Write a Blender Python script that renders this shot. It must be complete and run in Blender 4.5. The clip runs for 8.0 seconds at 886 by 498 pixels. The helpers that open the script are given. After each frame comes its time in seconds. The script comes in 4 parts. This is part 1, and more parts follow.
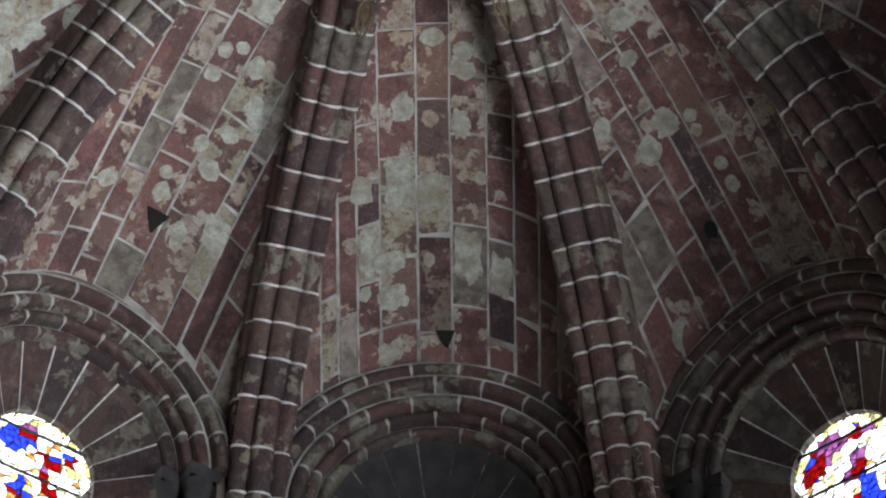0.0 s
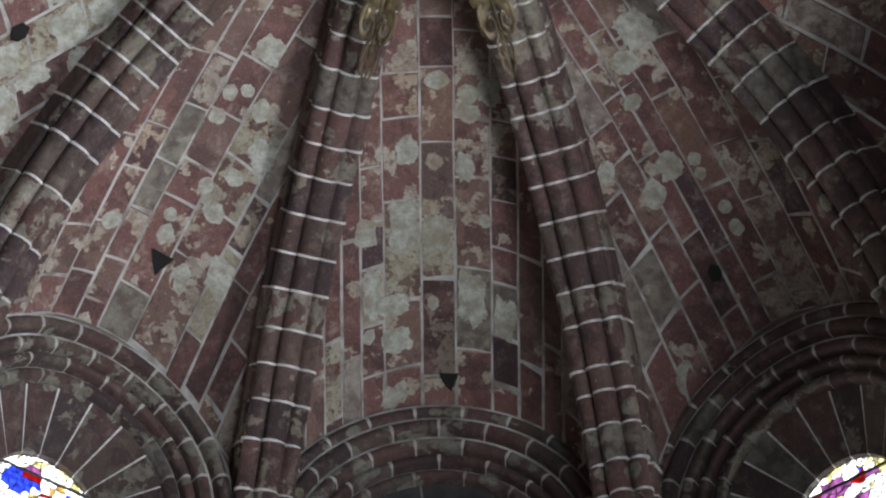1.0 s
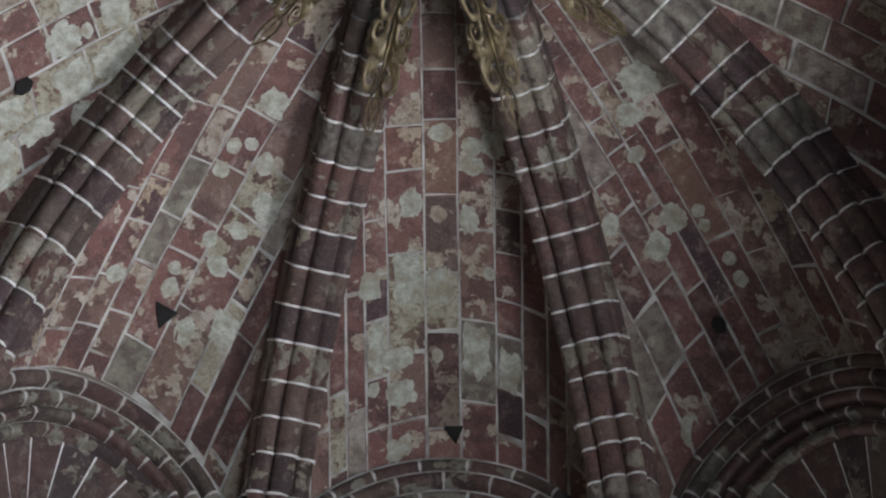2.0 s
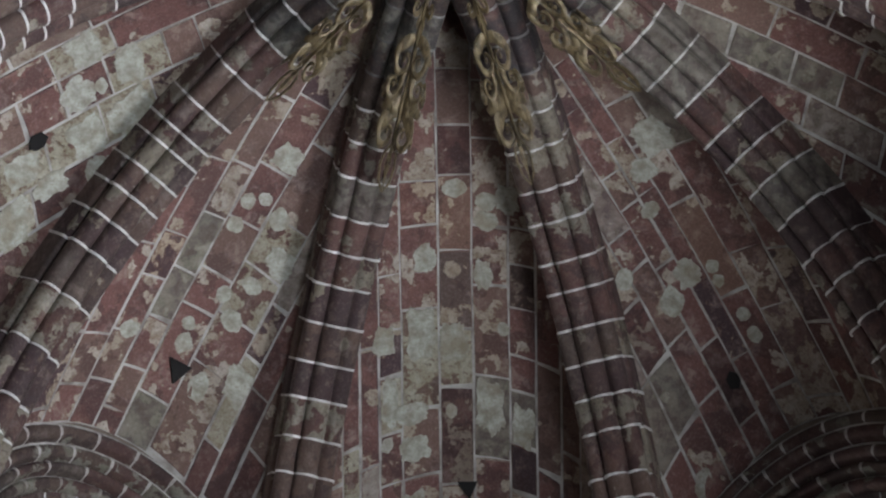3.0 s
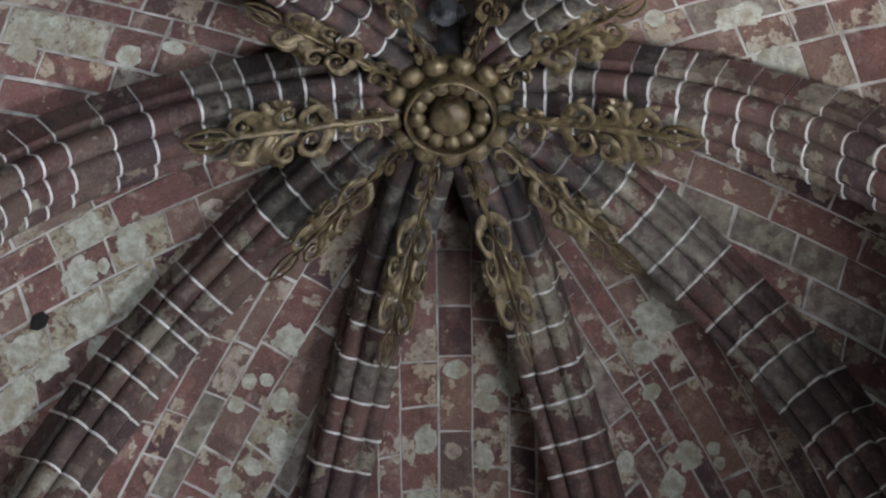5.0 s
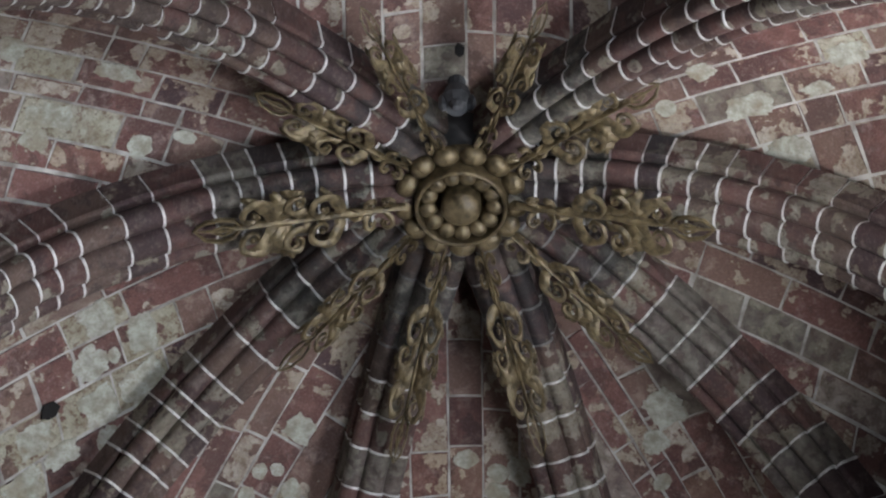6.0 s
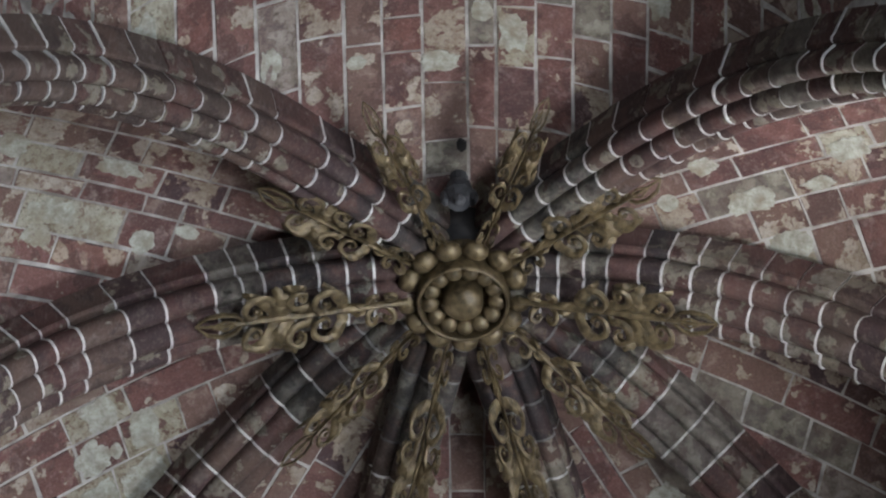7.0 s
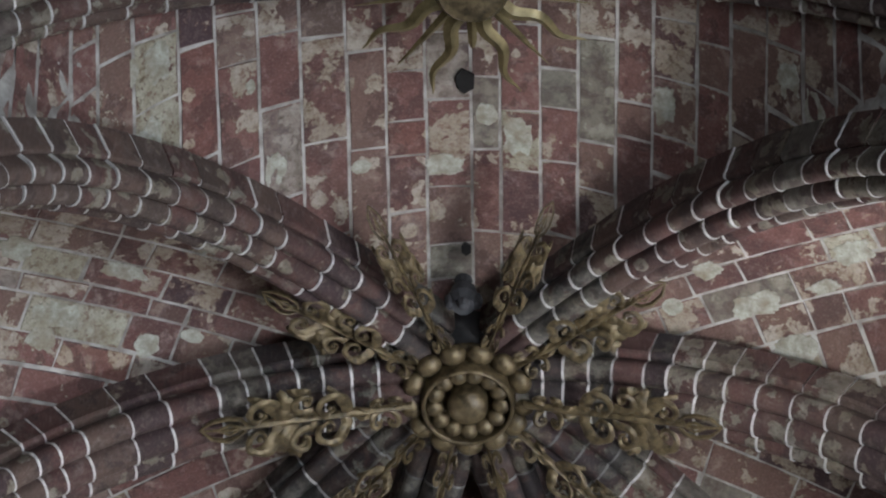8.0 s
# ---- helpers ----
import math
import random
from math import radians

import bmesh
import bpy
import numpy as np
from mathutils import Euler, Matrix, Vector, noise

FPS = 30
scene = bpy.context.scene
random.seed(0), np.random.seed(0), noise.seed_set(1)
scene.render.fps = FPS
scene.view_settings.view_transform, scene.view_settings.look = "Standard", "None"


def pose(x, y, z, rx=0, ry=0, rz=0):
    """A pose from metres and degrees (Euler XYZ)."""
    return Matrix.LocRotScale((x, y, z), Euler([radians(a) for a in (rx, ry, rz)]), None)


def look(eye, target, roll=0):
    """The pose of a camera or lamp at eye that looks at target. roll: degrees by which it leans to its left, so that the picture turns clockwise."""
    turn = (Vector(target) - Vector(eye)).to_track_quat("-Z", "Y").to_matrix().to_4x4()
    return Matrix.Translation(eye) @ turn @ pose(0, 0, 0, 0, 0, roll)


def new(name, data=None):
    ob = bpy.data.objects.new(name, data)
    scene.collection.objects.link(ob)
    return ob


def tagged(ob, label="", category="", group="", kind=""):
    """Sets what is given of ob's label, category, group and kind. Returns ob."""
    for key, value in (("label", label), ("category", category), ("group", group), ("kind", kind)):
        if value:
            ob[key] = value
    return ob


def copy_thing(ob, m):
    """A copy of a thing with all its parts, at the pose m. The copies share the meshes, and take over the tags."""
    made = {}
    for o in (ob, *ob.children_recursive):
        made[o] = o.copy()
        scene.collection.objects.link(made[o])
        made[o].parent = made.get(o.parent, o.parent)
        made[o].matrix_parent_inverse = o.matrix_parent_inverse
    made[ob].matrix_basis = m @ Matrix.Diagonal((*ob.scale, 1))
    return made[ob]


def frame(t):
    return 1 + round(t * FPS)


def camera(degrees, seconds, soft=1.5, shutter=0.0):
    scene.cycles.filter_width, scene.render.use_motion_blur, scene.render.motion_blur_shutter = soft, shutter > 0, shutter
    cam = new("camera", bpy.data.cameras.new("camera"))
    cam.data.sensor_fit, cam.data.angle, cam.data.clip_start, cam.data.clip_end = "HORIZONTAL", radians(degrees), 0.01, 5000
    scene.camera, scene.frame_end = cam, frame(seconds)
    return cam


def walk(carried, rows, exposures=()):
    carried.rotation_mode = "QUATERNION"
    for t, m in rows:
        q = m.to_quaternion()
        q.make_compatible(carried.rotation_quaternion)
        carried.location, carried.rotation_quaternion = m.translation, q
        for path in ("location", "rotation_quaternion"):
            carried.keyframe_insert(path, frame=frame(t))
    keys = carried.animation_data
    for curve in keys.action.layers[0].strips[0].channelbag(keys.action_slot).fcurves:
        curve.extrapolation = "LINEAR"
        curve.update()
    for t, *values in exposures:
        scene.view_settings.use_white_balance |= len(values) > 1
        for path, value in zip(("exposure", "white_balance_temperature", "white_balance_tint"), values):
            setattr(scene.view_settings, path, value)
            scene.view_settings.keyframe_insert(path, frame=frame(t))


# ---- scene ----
cam = camera(13.0, 8.0, soft=2.2)
EYE = (0.1705, -14.7993, 1.6)
ROWS = [  # seconds, pitch, yaw, roll
    (0, 46.577, 0.332, -0.483), (0.5, 46.951, 0.352, -0.313), (1, 47.212, 0.413, -0.302), (1.5, 47.558, 0.434, -0.369),
    (2.8, 48.658, 0.718, -0.290), (3, 48.805, 0.801, -0.152), (3.5, 49.341, 0.926, -0.009), (4, 49.983, 0.867, -0.007),
    (4.5, 50.760, 0.867, 0.0), (4.7, 51.076, 0.834, 0.035), (5.8, 52.478, 1.017, 0.295), (6, 52.797, 1.098, 0.357),
    (6.5, 53.417, 1.139, 0.387), (7, 54.197, 1.167, 0.343), (7.5, 54.968, 1.227, 0.386), (8, 55.724, 1.306, 0.489),
]
walk(cam, [(t, pose(*EYE, 90 + p, 0, y) @ pose(0, 0, 0, 0, 0, r)) for t, p, y, r in ROWS],
     exposures=[(0, 0.34), (2, 0.28), (4.5, 0.06), (6.5, 0.02), (8, -0.12)])

ZB = 21.748          # height of the rib soffits at the keystone
S_WALL = 4.0         # inner face of the apse walls from the keystone's axis
Y2 = -3.0            # second keystone

# ---- light ----
world = bpy.data.worlds.new("world")
scene.world = world
world.use_nodes = True
wn = world.node_tree
sky = wn.nodes.new("ShaderNodeTexSky")
sky.sky_type = "NISHITA"
sky.sun_disc = False
sky.sun_elevation, sky.sun_rotation = radians(35), radians(120)
wn.links.new(sky.outputs[0], wn.nodes["Background"].inputs[0])
wn.nodes["Background"].inputs[1].default_value = 0.1


def area_lamp(name, eye, target, w, h, watts, colour, spread=180):
    d = bpy.data.lights.new(name, "AREA")
    d.shape, d.size, d.size_y, d.energy, d.color = "RECTANGLE", w, h, watts, colour
    d.spread = radians(spread)
    ob = new(name, d)
    ob.matrix_world = look(eye, target)
    return ob


area_lamp("apse_window_light", (4.45, -0.4, ZB - 6.5), (-2.7, 0.7, ZB - 0.9), 1.5, 2.8, 222, (0.89, 0.94, 1.0), 80)
area_lamp("choir_window_light", (4.45, -2.3, ZB - 4.8), (2.5, -1.35, ZB - 0.5), 0.7, 1.4, 60, (0.94, 0.97, 1.0), 56)
area_lamp("nave_window_light", (4.2, -8.5, 14.0), (-3.0, -0.6, ZB - 0.9), 2.2, 4.4, 162, (0.85, 0.94, 1.04), 70)


# ---- materials ----
class Nodes:
    def __init__(self, name):
        self.m = bpy.data.materials.new(name)
        self.m.use_nodes = True
        self.t = self.m.node_tree
        self.b = self.t.nodes["Principled BSDF"]

    def add(self, kind, **kw):
        n = self.t.nodes.new("ShaderNode" + kind)
        for k, v in kw.items():
            if k in n.inputs:
                self.put(n.inputs[k], v)
        return n

    def put(self, sock, v):
        if isinstance(v, bpy.types.NodeSocket):
            self.t.links.new(v, sock)
        else:
            sock.default_value = v

    def math(self, op, a, b=0.0, c=None, clamp=False):
        n = self.t.nodes.new("ShaderNodeMath")
        n.operation, n.use_clamp = op, clamp
        self.put(n.inputs[0], a)
        self.put(n.inputs[1], b)
        if c is not None:
            self.put(n.inputs[2], c)
        return n.outputs[0]

    def mix(self, f, a, b, mode="MIX"):
        n = self.t.nodes.new("ShaderNodeMix")
        n.data_type, n.blend_type = "RGBA", mode
        self.put(n.inputs[0], f)
        self.put(n.inputs[6], a)
        self.put(n.inputs[7], b)
        return n.outputs[2]

    def step(self, v, lo, hi, a=0.0, b=1.0):
        n = self.t.nodes.new("ShaderNodeMapRange")
        n.interpolation_type = "SMOOTHSTEP"
        for i, x in enumerate((v, lo, hi, a, b)):
            self.put(n.inputs[i], x)
        return n.outputs[0]

    def noise(self, vec, scale, detail=4.0, rough=0.55):
        n = self.t.nodes.new("ShaderNodeTexNoise")
        self.put(n.inputs["Vector"], vec)
        n.inputs["Scale"].default_value, n.inputs["Detail"].default_value, n.inputs["Roughness"].default_value = scale, detail, rough
        return n

    def bump(self, height, strength, dist):
        n = self.t.nodes.new("ShaderNodeBump")
        n.inputs["Strength"].default_value, n.inputs["Distance"].default_value = strength, dist
        self.put(n.inputs["Height"], height)
        self.put(self.b.inputs["Normal"], n.outputs[0])


def vadd(N, a, b):
    n = N.t.nodes.new("ShaderNodeVectorMath")
    n.operation = "ADD"
    N.put(n.inputs[0], a)
    N.put(n.inputs[1], b)
    return n.outputs[0]


def vscale(N, a, s):
    n = N.t.nodes.new("ShaderNodeVectorMath")
    n.operation = "SCALE"
    N.put(n.inputs[0], a)
    N.put(n.inputs["Scale"], s)
    return n.outputs[0]


def stone(name, per_island, plaster=0.5, grey=0.25, dirt=1.0, tint=(1, 1, 1), sooty=0.0):
    """Iron-red sandstone with remnants of pale limewash."""
    N = Nodes(name)
    pos = N.t.nodes.new("ShaderNodeTexCoord").outputs["Object"]
    rnd = (N.t.nodes.new("ShaderNodeNewGeometry").outputs["Random Per Island"] if per_island
           else N.t.nodes.new("ShaderNodeObjectInfo").outputs["Random"])
    wn_ = N.t.nodes.new("ShaderNodeTexWhiteNoise")
    wn_.noise_dimensions = "1D"
    N.put(wn_.inputs["W"], N.math("MULTIPLY", rnd, 91.7))
    sep = N.t.nodes.new("ShaderNodeSeparateColor")
    N.put(sep.inputs[0], wn_.outputs["Color"])
    r1, r2, r3 = sep.outputs
    p = pos
    if not per_island:      # stains run on across the joints of ribs and arches
        p = N.t.nodes.new("ShaderNodeNewGeometry").outputs["Position"]
    warp = vadd(N, p, vscale(N, vadd(N, N.noise(p, 7.0, 3).outputs["Color"], (-0.5, -0.5, -0.5)), 0.10))
    big = N.noise(warp, 4.6, 3).outputs[0]
    fine = N.noise(p, 34.0, 8, 0.72).outputs[0]
    mid = N.noise(warp, 9.0, 5, 0.6).outputs[0]
    # red ground, block by block
    red = N.mix(r1, (0.085, 0.036, 0.034, 1), (0.225, 0.112, 0.097, 1))
    red = N.mix(N.step(mid, 0.35, 0.7), red, N.mix(r2, (0.16, 0.074, 0.064, 1), (0.20, 0.12, 0.095, 1)))
    red = N.mix(N.math("MULTIPLY", N.step(fine, 0.52, 0.70), 0.5), red, (0.29, 0.21, 0.17, 1))
    red = N.mix(N.math("MULTIPLY", N.step(r3, 0.90, 0.93) if per_island else N.step(r3, 0.74, 0.78), 1.0 if per_island else 0.8), red, (0.062, 0.038, 0.043, 1))
    red = N.mix(N.math("MULTIPLY", N.step(r1, 0.62, 0.66), 0.6), red, (0.135, 0.105, 0.078, 1))
    tone = N.noise(warp, 3.1, 6, 0.62).outputs[0]
    red = N.mix(N.math("MULTIPLY", N.step(N.math("ADD", tone, N.math("MULTIPLY", N.math("SUBTRACT", fine, 0.5), 0.1)), 0.525, 0.56), 0.62), red, (0.062, 0.033, 0.032, 1))
    streak = N.t.nodes.new("ShaderNodeMapping")
    streak.inputs["Scale"].default_value = (26.0, 26.0, 5.0)
    N.put(streak.inputs["Vector"], p)
    film = N.step(N.math("ADD", N.noise(warp, 6.5, 6, 0.7).outputs[0], N.math("MULTIPLY", N.math("SUBTRACT", N.noise(streak.outputs[0], 1.0, 3).outputs[0], 0.5), 0.25)), 0.5, 0.72)
    red = N.mix(N.math("MULTIPLY", film, 0.6), red, (0.35, 0.295, 0.255, 1))
    # limewash left in sheets and round scabs, ragged at the edge
    torn = N.math("MULTIPLY", N.math("SUBTRACT", fine, 0.5), 0.16)
    ground = N.math("ADD", N.math("ADD", big, torn), N.math("MULTIPLY", N.math("SUBTRACT", mid, 0.5), 0.45))
    sheet = N.step(ground,
                   N.math("SUBTRACT", 0.815 - 0.18 * plaster, N.math("MULTIPLY", r2, 0.24)),
                   N.math("SUBTRACT", 0.835 - 0.18 * plaster, N.math("MULTIPLY", r2, 0.24)))
    vor = N.t.nodes.new("ShaderNodeTexVoronoi")
    N.put(vor.inputs["Vector"], vadd(N, p, vscale(N, vadd(N, N.noise(p, 11.0, 3).outputs["Color"], (-0.5, -0.5, -0.5)), 0.09)))
    vor.inputs["Scale"].default_value = 5.5
    vs = N.t.nodes.new("ShaderNodeSeparateColor")
    N.put(vs.inputs[0], vor.outputs["Color"])
    lim = N.math("MULTIPLY", N.step(vs.outputs[0], 0.55, 1.0), 0.07 * 5.5)
    scab = N.step(N.math("ADD", N.math("SUBTRACT", lim, vor.outputs["Distance"]), N.math("MULTIPLY", torn, 0.5)), 0.0, 0.05)
    mask = N.math("MAXIMUM", sheet, scab)
    mask = N.math("MULTIPLY", mask, N.step(fine, 0.33, 0.44))
    mask = N.math("MULTIPLY", mask, N.step(N.noise(p, 19.0, 6, 0.7).outputs[0], 0.36, 0.46, 0.25, 1.0))
    grit = N.noise(p, 90.0, 3, 0.7).outputs[0]
    pale = N.mix(N.step(mid, 0.3, 0.72), (0.27, 0.245, 0.175, 1), (0.50, 0.49, 0.42, 1))
    pale = N.mix(N.math("MULTIPLY", r3, 0.6), pale, (0.25, 0.21, 0.135, 1))
    pale = N.mix(N.math("MULTIPLY", N.step(N.noise(warp, 13.0, 4, 0.6).outputs[0], 0.52, 0.62), 0.5), pale, (0.17, 0.12, 0.075, 1))
    pale = N.mix(N.math("MULTIPLY", N.step(fine, 0.4, 0.7), 0.4), pale, (0.5, 0.49, 0.42, 1))
    rim = N.step(ground,
                 N.math("SUBTRACT", 0.78 - 0.18 * plaster, N.math("MULTIPLY", r2, 0.24)),
                 N.math("SUBTRACT", 0.825 - 0.18 * plaster, N.math("MULTIPLY", r2, 0.24)))
    red = N.mix(N.math("MULTIPLY", rim, 0.5), red, (0.19, 0.125, 0.085, 1))
    col = N.mix(mask, red, pale)
    col = N.mix(N.step(grit, 0.3, 0.7, 0.0, 0.48), col, N.mix(0.5, col, (0.03, 0.02, 0.02, 1)))
    col = N.mix(N.math("MULTIPLY", N.step(r2, 1.0 - grey, 1.0 - grey + 0.06), 0.66), col, N.mix(N.step(mid, 0.3, 0.7), (0.10, 0.088, 0.078, 1), (0.31, 0.30, 0.265, 1)))
    if sooty:
        col = N.mix(N.math("MULTIPLY", N.step(N.noise(warp, 5.0, 6, 0.7).outputs[0], 0.38, 0.60), sooty), col, (0.035, 0.033, 0.038, 1))
    tool = N.t.nodes.new("ShaderNodeMapping")       # fine tooling and rain streaks
    tool.inputs["Scale"].default_value = (70.0, 70.0, 9.0)
    N.put(tool.inputs["Vector"], p)
    strokes = N.noise(tool.outputs[0], 1.0, 5, 0.7).outputs[0]
    col = N.mix(N.step(strokes, 0.45, 0.75, 0.0, 0.35), col, N.mix(0.55, col, (0.03, 0.022, 0.02, 1)))
    col = N.mix(N.step(strokes, 0.28, 0.5, 0.22, 0.0), col, (0.40, 0.36, 0.32, 1))
    darkening = N.noise(p, 1.1, 3).outputs[0]
    col = N.mix(N.math("MULTIPLY", N.step(darkening, 0.5, 0.72), 0.5 * dirt), col, N.mix(0.5, col, (0.06, 0.05, 0.045, 1)))
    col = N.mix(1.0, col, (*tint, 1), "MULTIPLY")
    N.put(N.b.inputs["Base Color"], col)
    N.put(N.b.inputs["Roughness"], N.step(fine, 0.2, 0.8, 0.72, 0.92))
    N.bump(N.math("ADD", N.math("MULTIPLY", mask, 0.5), N.math("ADD", N.math("MULTIPLY", mid, 0.6), N.math("MULTIPLY", fine, 0.45))), 0.85, 0.014)
    return N.m


def plain(name, a, b, rough=0.85, metal=0.0, scale=14.0, bump=0.4, dist=0.006):
    N = Nodes(name)
    pos = N.t.nodes.new("ShaderNodeTexCoord").outputs["Object"]
    f = N.noise(pos, scale, 5, 0.6).outputs[0]
    g = N.noise(pos, scale * 0.22, 3).outputs[0]
    N.put(N.b.inputs["Base Color"], N.mix(N.step(N.math("ADD", N.math("MULTIPLY", f, 0.6), N.math("MULTIPLY", g, 0.4)), 0.35, 0.65), (*a, 1), (*b, 1)))
    N.b.inputs["Metallic"].default_value = metal
    N.put(N.b.inputs["Roughness"], N.step(f, 0.25, 0.75, rough - 0.08, rough + 0.08))
    N.bump(f, bump, dist)
    return N.m


def crust(name):
    """Old limewash: pale grey, stained buff and worn through to the red stone in specks."""
    N = Nodes(name)
    pos = N.t.nodes.new("ShaderNodeTexCoord").outputs["Object"]
    a, b, c = (N.noise(pos, k, 6, 0.68).outputs[0] for k in (4.0, 13.0, 46.0))
    col = N.mix(N.step(b, 0.32, 0.68), (0.24, 0.225, 0.175, 1), (0.46, 0.455, 0.41, 1))
    col = N.mix(N.math("MULTIPLY", N.step(a, 0.48, 0.66), 0.6), col, (0.22, 0.175, 0.115, 1))
    col = N.mix(N.math("MULTIPLY", N.step(N.math("ADD", N.math("MULTIPLY", b, 0.5), N.math("MULTIPLY", c, 0.5)), 0.56, 0.62), 0.45), col, (0.17, 0.115, 0.095, 1))
    col = N.mix(N.step(c, 0.45, 0.75, 0.0, 0.22), col, (0.14, 0.12, 0.10, 1))
    N.put(N.b.inputs["Base Color"], col)
    N.b.inputs["Roughness"].default_value = 0.9
    N.bump(N.math("ADD", N.math("MULTIPLY", b, 0.6), N.math("MULTIPLY", c, 0.4)), 0.7, 0.01)
    return N.m


M_WEB = stone("web_stone", True, 0.62, 0.08, 1.1, (1.06, 0.945, 0.96))
TONES = ["pale", "grey", "dark", "red"]
M_TONES = {"pale": stone("limewashed_stone", True, 1.75, 0.0, 0.8, (1.02, 0.99, 0.96)), "grey": stone("grey_stone", True, 0.4, 1.1, 1.0, (0.86, 0.83, 0.79)),
           "dark": stone("dark_red_stone", True, 0.35, 0.0, 1.2, (0.62, 0.52, 0.54)), "red": stone("bright_red_stone", True, 0.15, 0.0, 0.8, (1.16, 0.97, 0.93))}
M_RIB = stone("rib_stone", False, 0.66, 0.12, 1.4, (0.68, 0.63, 0.63), 0.25)
M_RIB_GREY = stone("soot_shade_rib_stone", False, 0.75, 0.16, 1.8, (0.54, 0.52, 0.52), 0.8)
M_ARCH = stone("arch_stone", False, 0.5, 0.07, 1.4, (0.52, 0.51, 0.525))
M_MORTAR = plain("lime_mortar", (0.17, 0.15, 0.135), (0.50, 0.475, 0.455), 0.85, 0, 6)
M_POINT = plain("white_pointing", (0.36, 0.345, 0.34), (0.70, 0.68, 0.67), 0.6, 0, 16)
M_POINT_DULL = plain("soot_shade_pointing", (0.07, 0.066, 0.066), (0.26, 0.25, 0.245), 0.7, 0, 9)
M_GOLD = plain("old_gilding", (0.044, 0.032, 0.018), (0.19, 0.142, 0.078), 0.42, 0.42, 22, 0.8, 0.01)
M_CRUST = crust("limewash")
M_SUN = plain("bright_gilding", (0.11, 0.088, 0.044), (0.27, 0.215, 0.11), 0.38, 0.55, 10, 0.3, 0.006)
# near-black for soot, and for shade painted into capitals and middle window
M_DARK = plain("soot_shade_stone", (0.014, 0.013, 0.014), (0.046, 0.043, 0.044), 0.9, 0, 9)
M_FIGURE = plain("sooty_grey_stone", (0.016, 0.016, 0.018), (0.08, 0.08, 0.088), 0.85, 0, 12)
M_HOLE = plain("hole_shade", (0.006, 0.005, 0.005), (0.012, 0.01, 0.01), 0.95)
M_WALL = plain("wall_stone", (0.10, 0.075, 0.062), (0.20, 0.155, 0.125), 0.9, 0, 3.0)
M_FLOOR = plain("floor_stone", (0.16, 0.14, 0.12), (0.28, 0.25, 0.22), 0.6, 0, 2.0)
M_LEAD = plain("lead", (0.012, 0.012, 0.013), (0.03, 0.03, 0.032), 0.6, 0.3)


# ---- builders ----
def mesh_of(name, verts, faces, mat):
    me = bpy.data.meshes.new(name)
    me.from_pydata([tuple(v) for v in verts], [], faces)
    me.materials.append(mat)
    me.update()
    return me


def smooth(me, angle=40):
    me.shade_smooth()
    me.set_sharp_from_angle(angle=radians(angle))
    return me


def thing(name, label, category, group="", kind="", at=(0, 0, 0)):
    ob = new(name)
    ob.location = at
    return tagged(ob, label, category, group, kind)


def piece(name, me, parent, m=None, label=""):
    ob = new(name, me)
    ob.parent = parent
    if m is not None:
        ob.matrix_basis = m
    if label:
        tagged(ob, label)
    return ob


class Geo:
    """Gathers vertices and faces."""

    def __init__(self):
        self.v, self.f = [], []

    def grid(self, rows, closed=False):
        n0, nc = len(self.v), len(rows[0])
        for r in rows:
            self.v += [tuple(p) for p in r]
        for i in range(len(rows) - 1):
            for j in range(nc if closed else nc - 1):
                a, b = n0 + i * nc + j, n0 + i * nc + (j + 1) % nc
                self.f.append((a, b, b + nc, a + nc))
        return self

    def cap(self, start, count, flip=False):
        ids = list(range(start, start + count))
        self.f.append(tuple(ids[::-1] if flip else ids))

    def tube(self, pts, radii, n=6):
        pts = [Vector(p) for p in pts]
        rows = []
        for i, p in enumerate(pts):
            d = (pts[min(i + 1, len(pts) - 1)] - pts[max(i - 1, 0)]).normalized()
            up = Vector((0, 0, 1)) if abs(d.z) < 0.9 else Vector((1, 0, 0))
            s = d.cross(up).normalized()
            u = s.cross(d)
            rows.append([p + radii[i] * (math.cos(a) * s + math.sin(a) * u) for a in (2 * math.pi * k / n for k in range(n))])
        n0 = len(self.v)
        self.grid(rows, True)
        self.cap(n0, n, True)
        self.cap(n0 + n * (len(rows) - 1), n)
        return self

    def ellipsoid(self, c, rx, ry, rz, m=None, n=10, k=6):
        rows = []
        for i in range(k + 1):
            th = math.pi * (0.02 + 0.96 * i / k)
            ring = []
            for j in range(n):
                a = 2 * math.pi * j / n
                p = Vector((rx * math.sin(th) * math.cos(a), ry * math.sin(th) * math.sin(a), rz * math.cos(th)))
                ring.append(Vector(c) + (m @ p if m else p))
            rows.append(ring)
        n0 = len(self.v)
        self.grid(rows, True)
        self.cap(n0, n, True)
        self.cap(n0 + n * k, n)
        return self

    def lathe(self, prof, n=48):
        self.grid([[(r * math.cos(2 * math.pi * j / n), r * math.sin(2 * math.pi * j / n), z) for j in range(n)] for r, z in prof], True)
        return self

    def mesh(self, name, mat, angle=40):
        return smooth(mesh_of(name, self.v, self.f, mat), angle)


def clip(poly, a, b, c):
    """Keeps the part of a convex polygon in which a*x + b*y <= c."""
    out = []
    for i, p in enumerate(poly):
        q = poly[(i + 1) % len(poly)]
        dp, dq = a * p[0] + b * p[1] - c, a * q[0] + b * q[1] - c
        if dp <= 0:
            out.append(p)
        if (dp < 0 < dq) or (dq < 0 < dp):
            k = dp / (dp - dq)
            out.append((p[0] + k * (q[0] - p[0]), p[1] + k * (q[1] - p[1])))
    return out


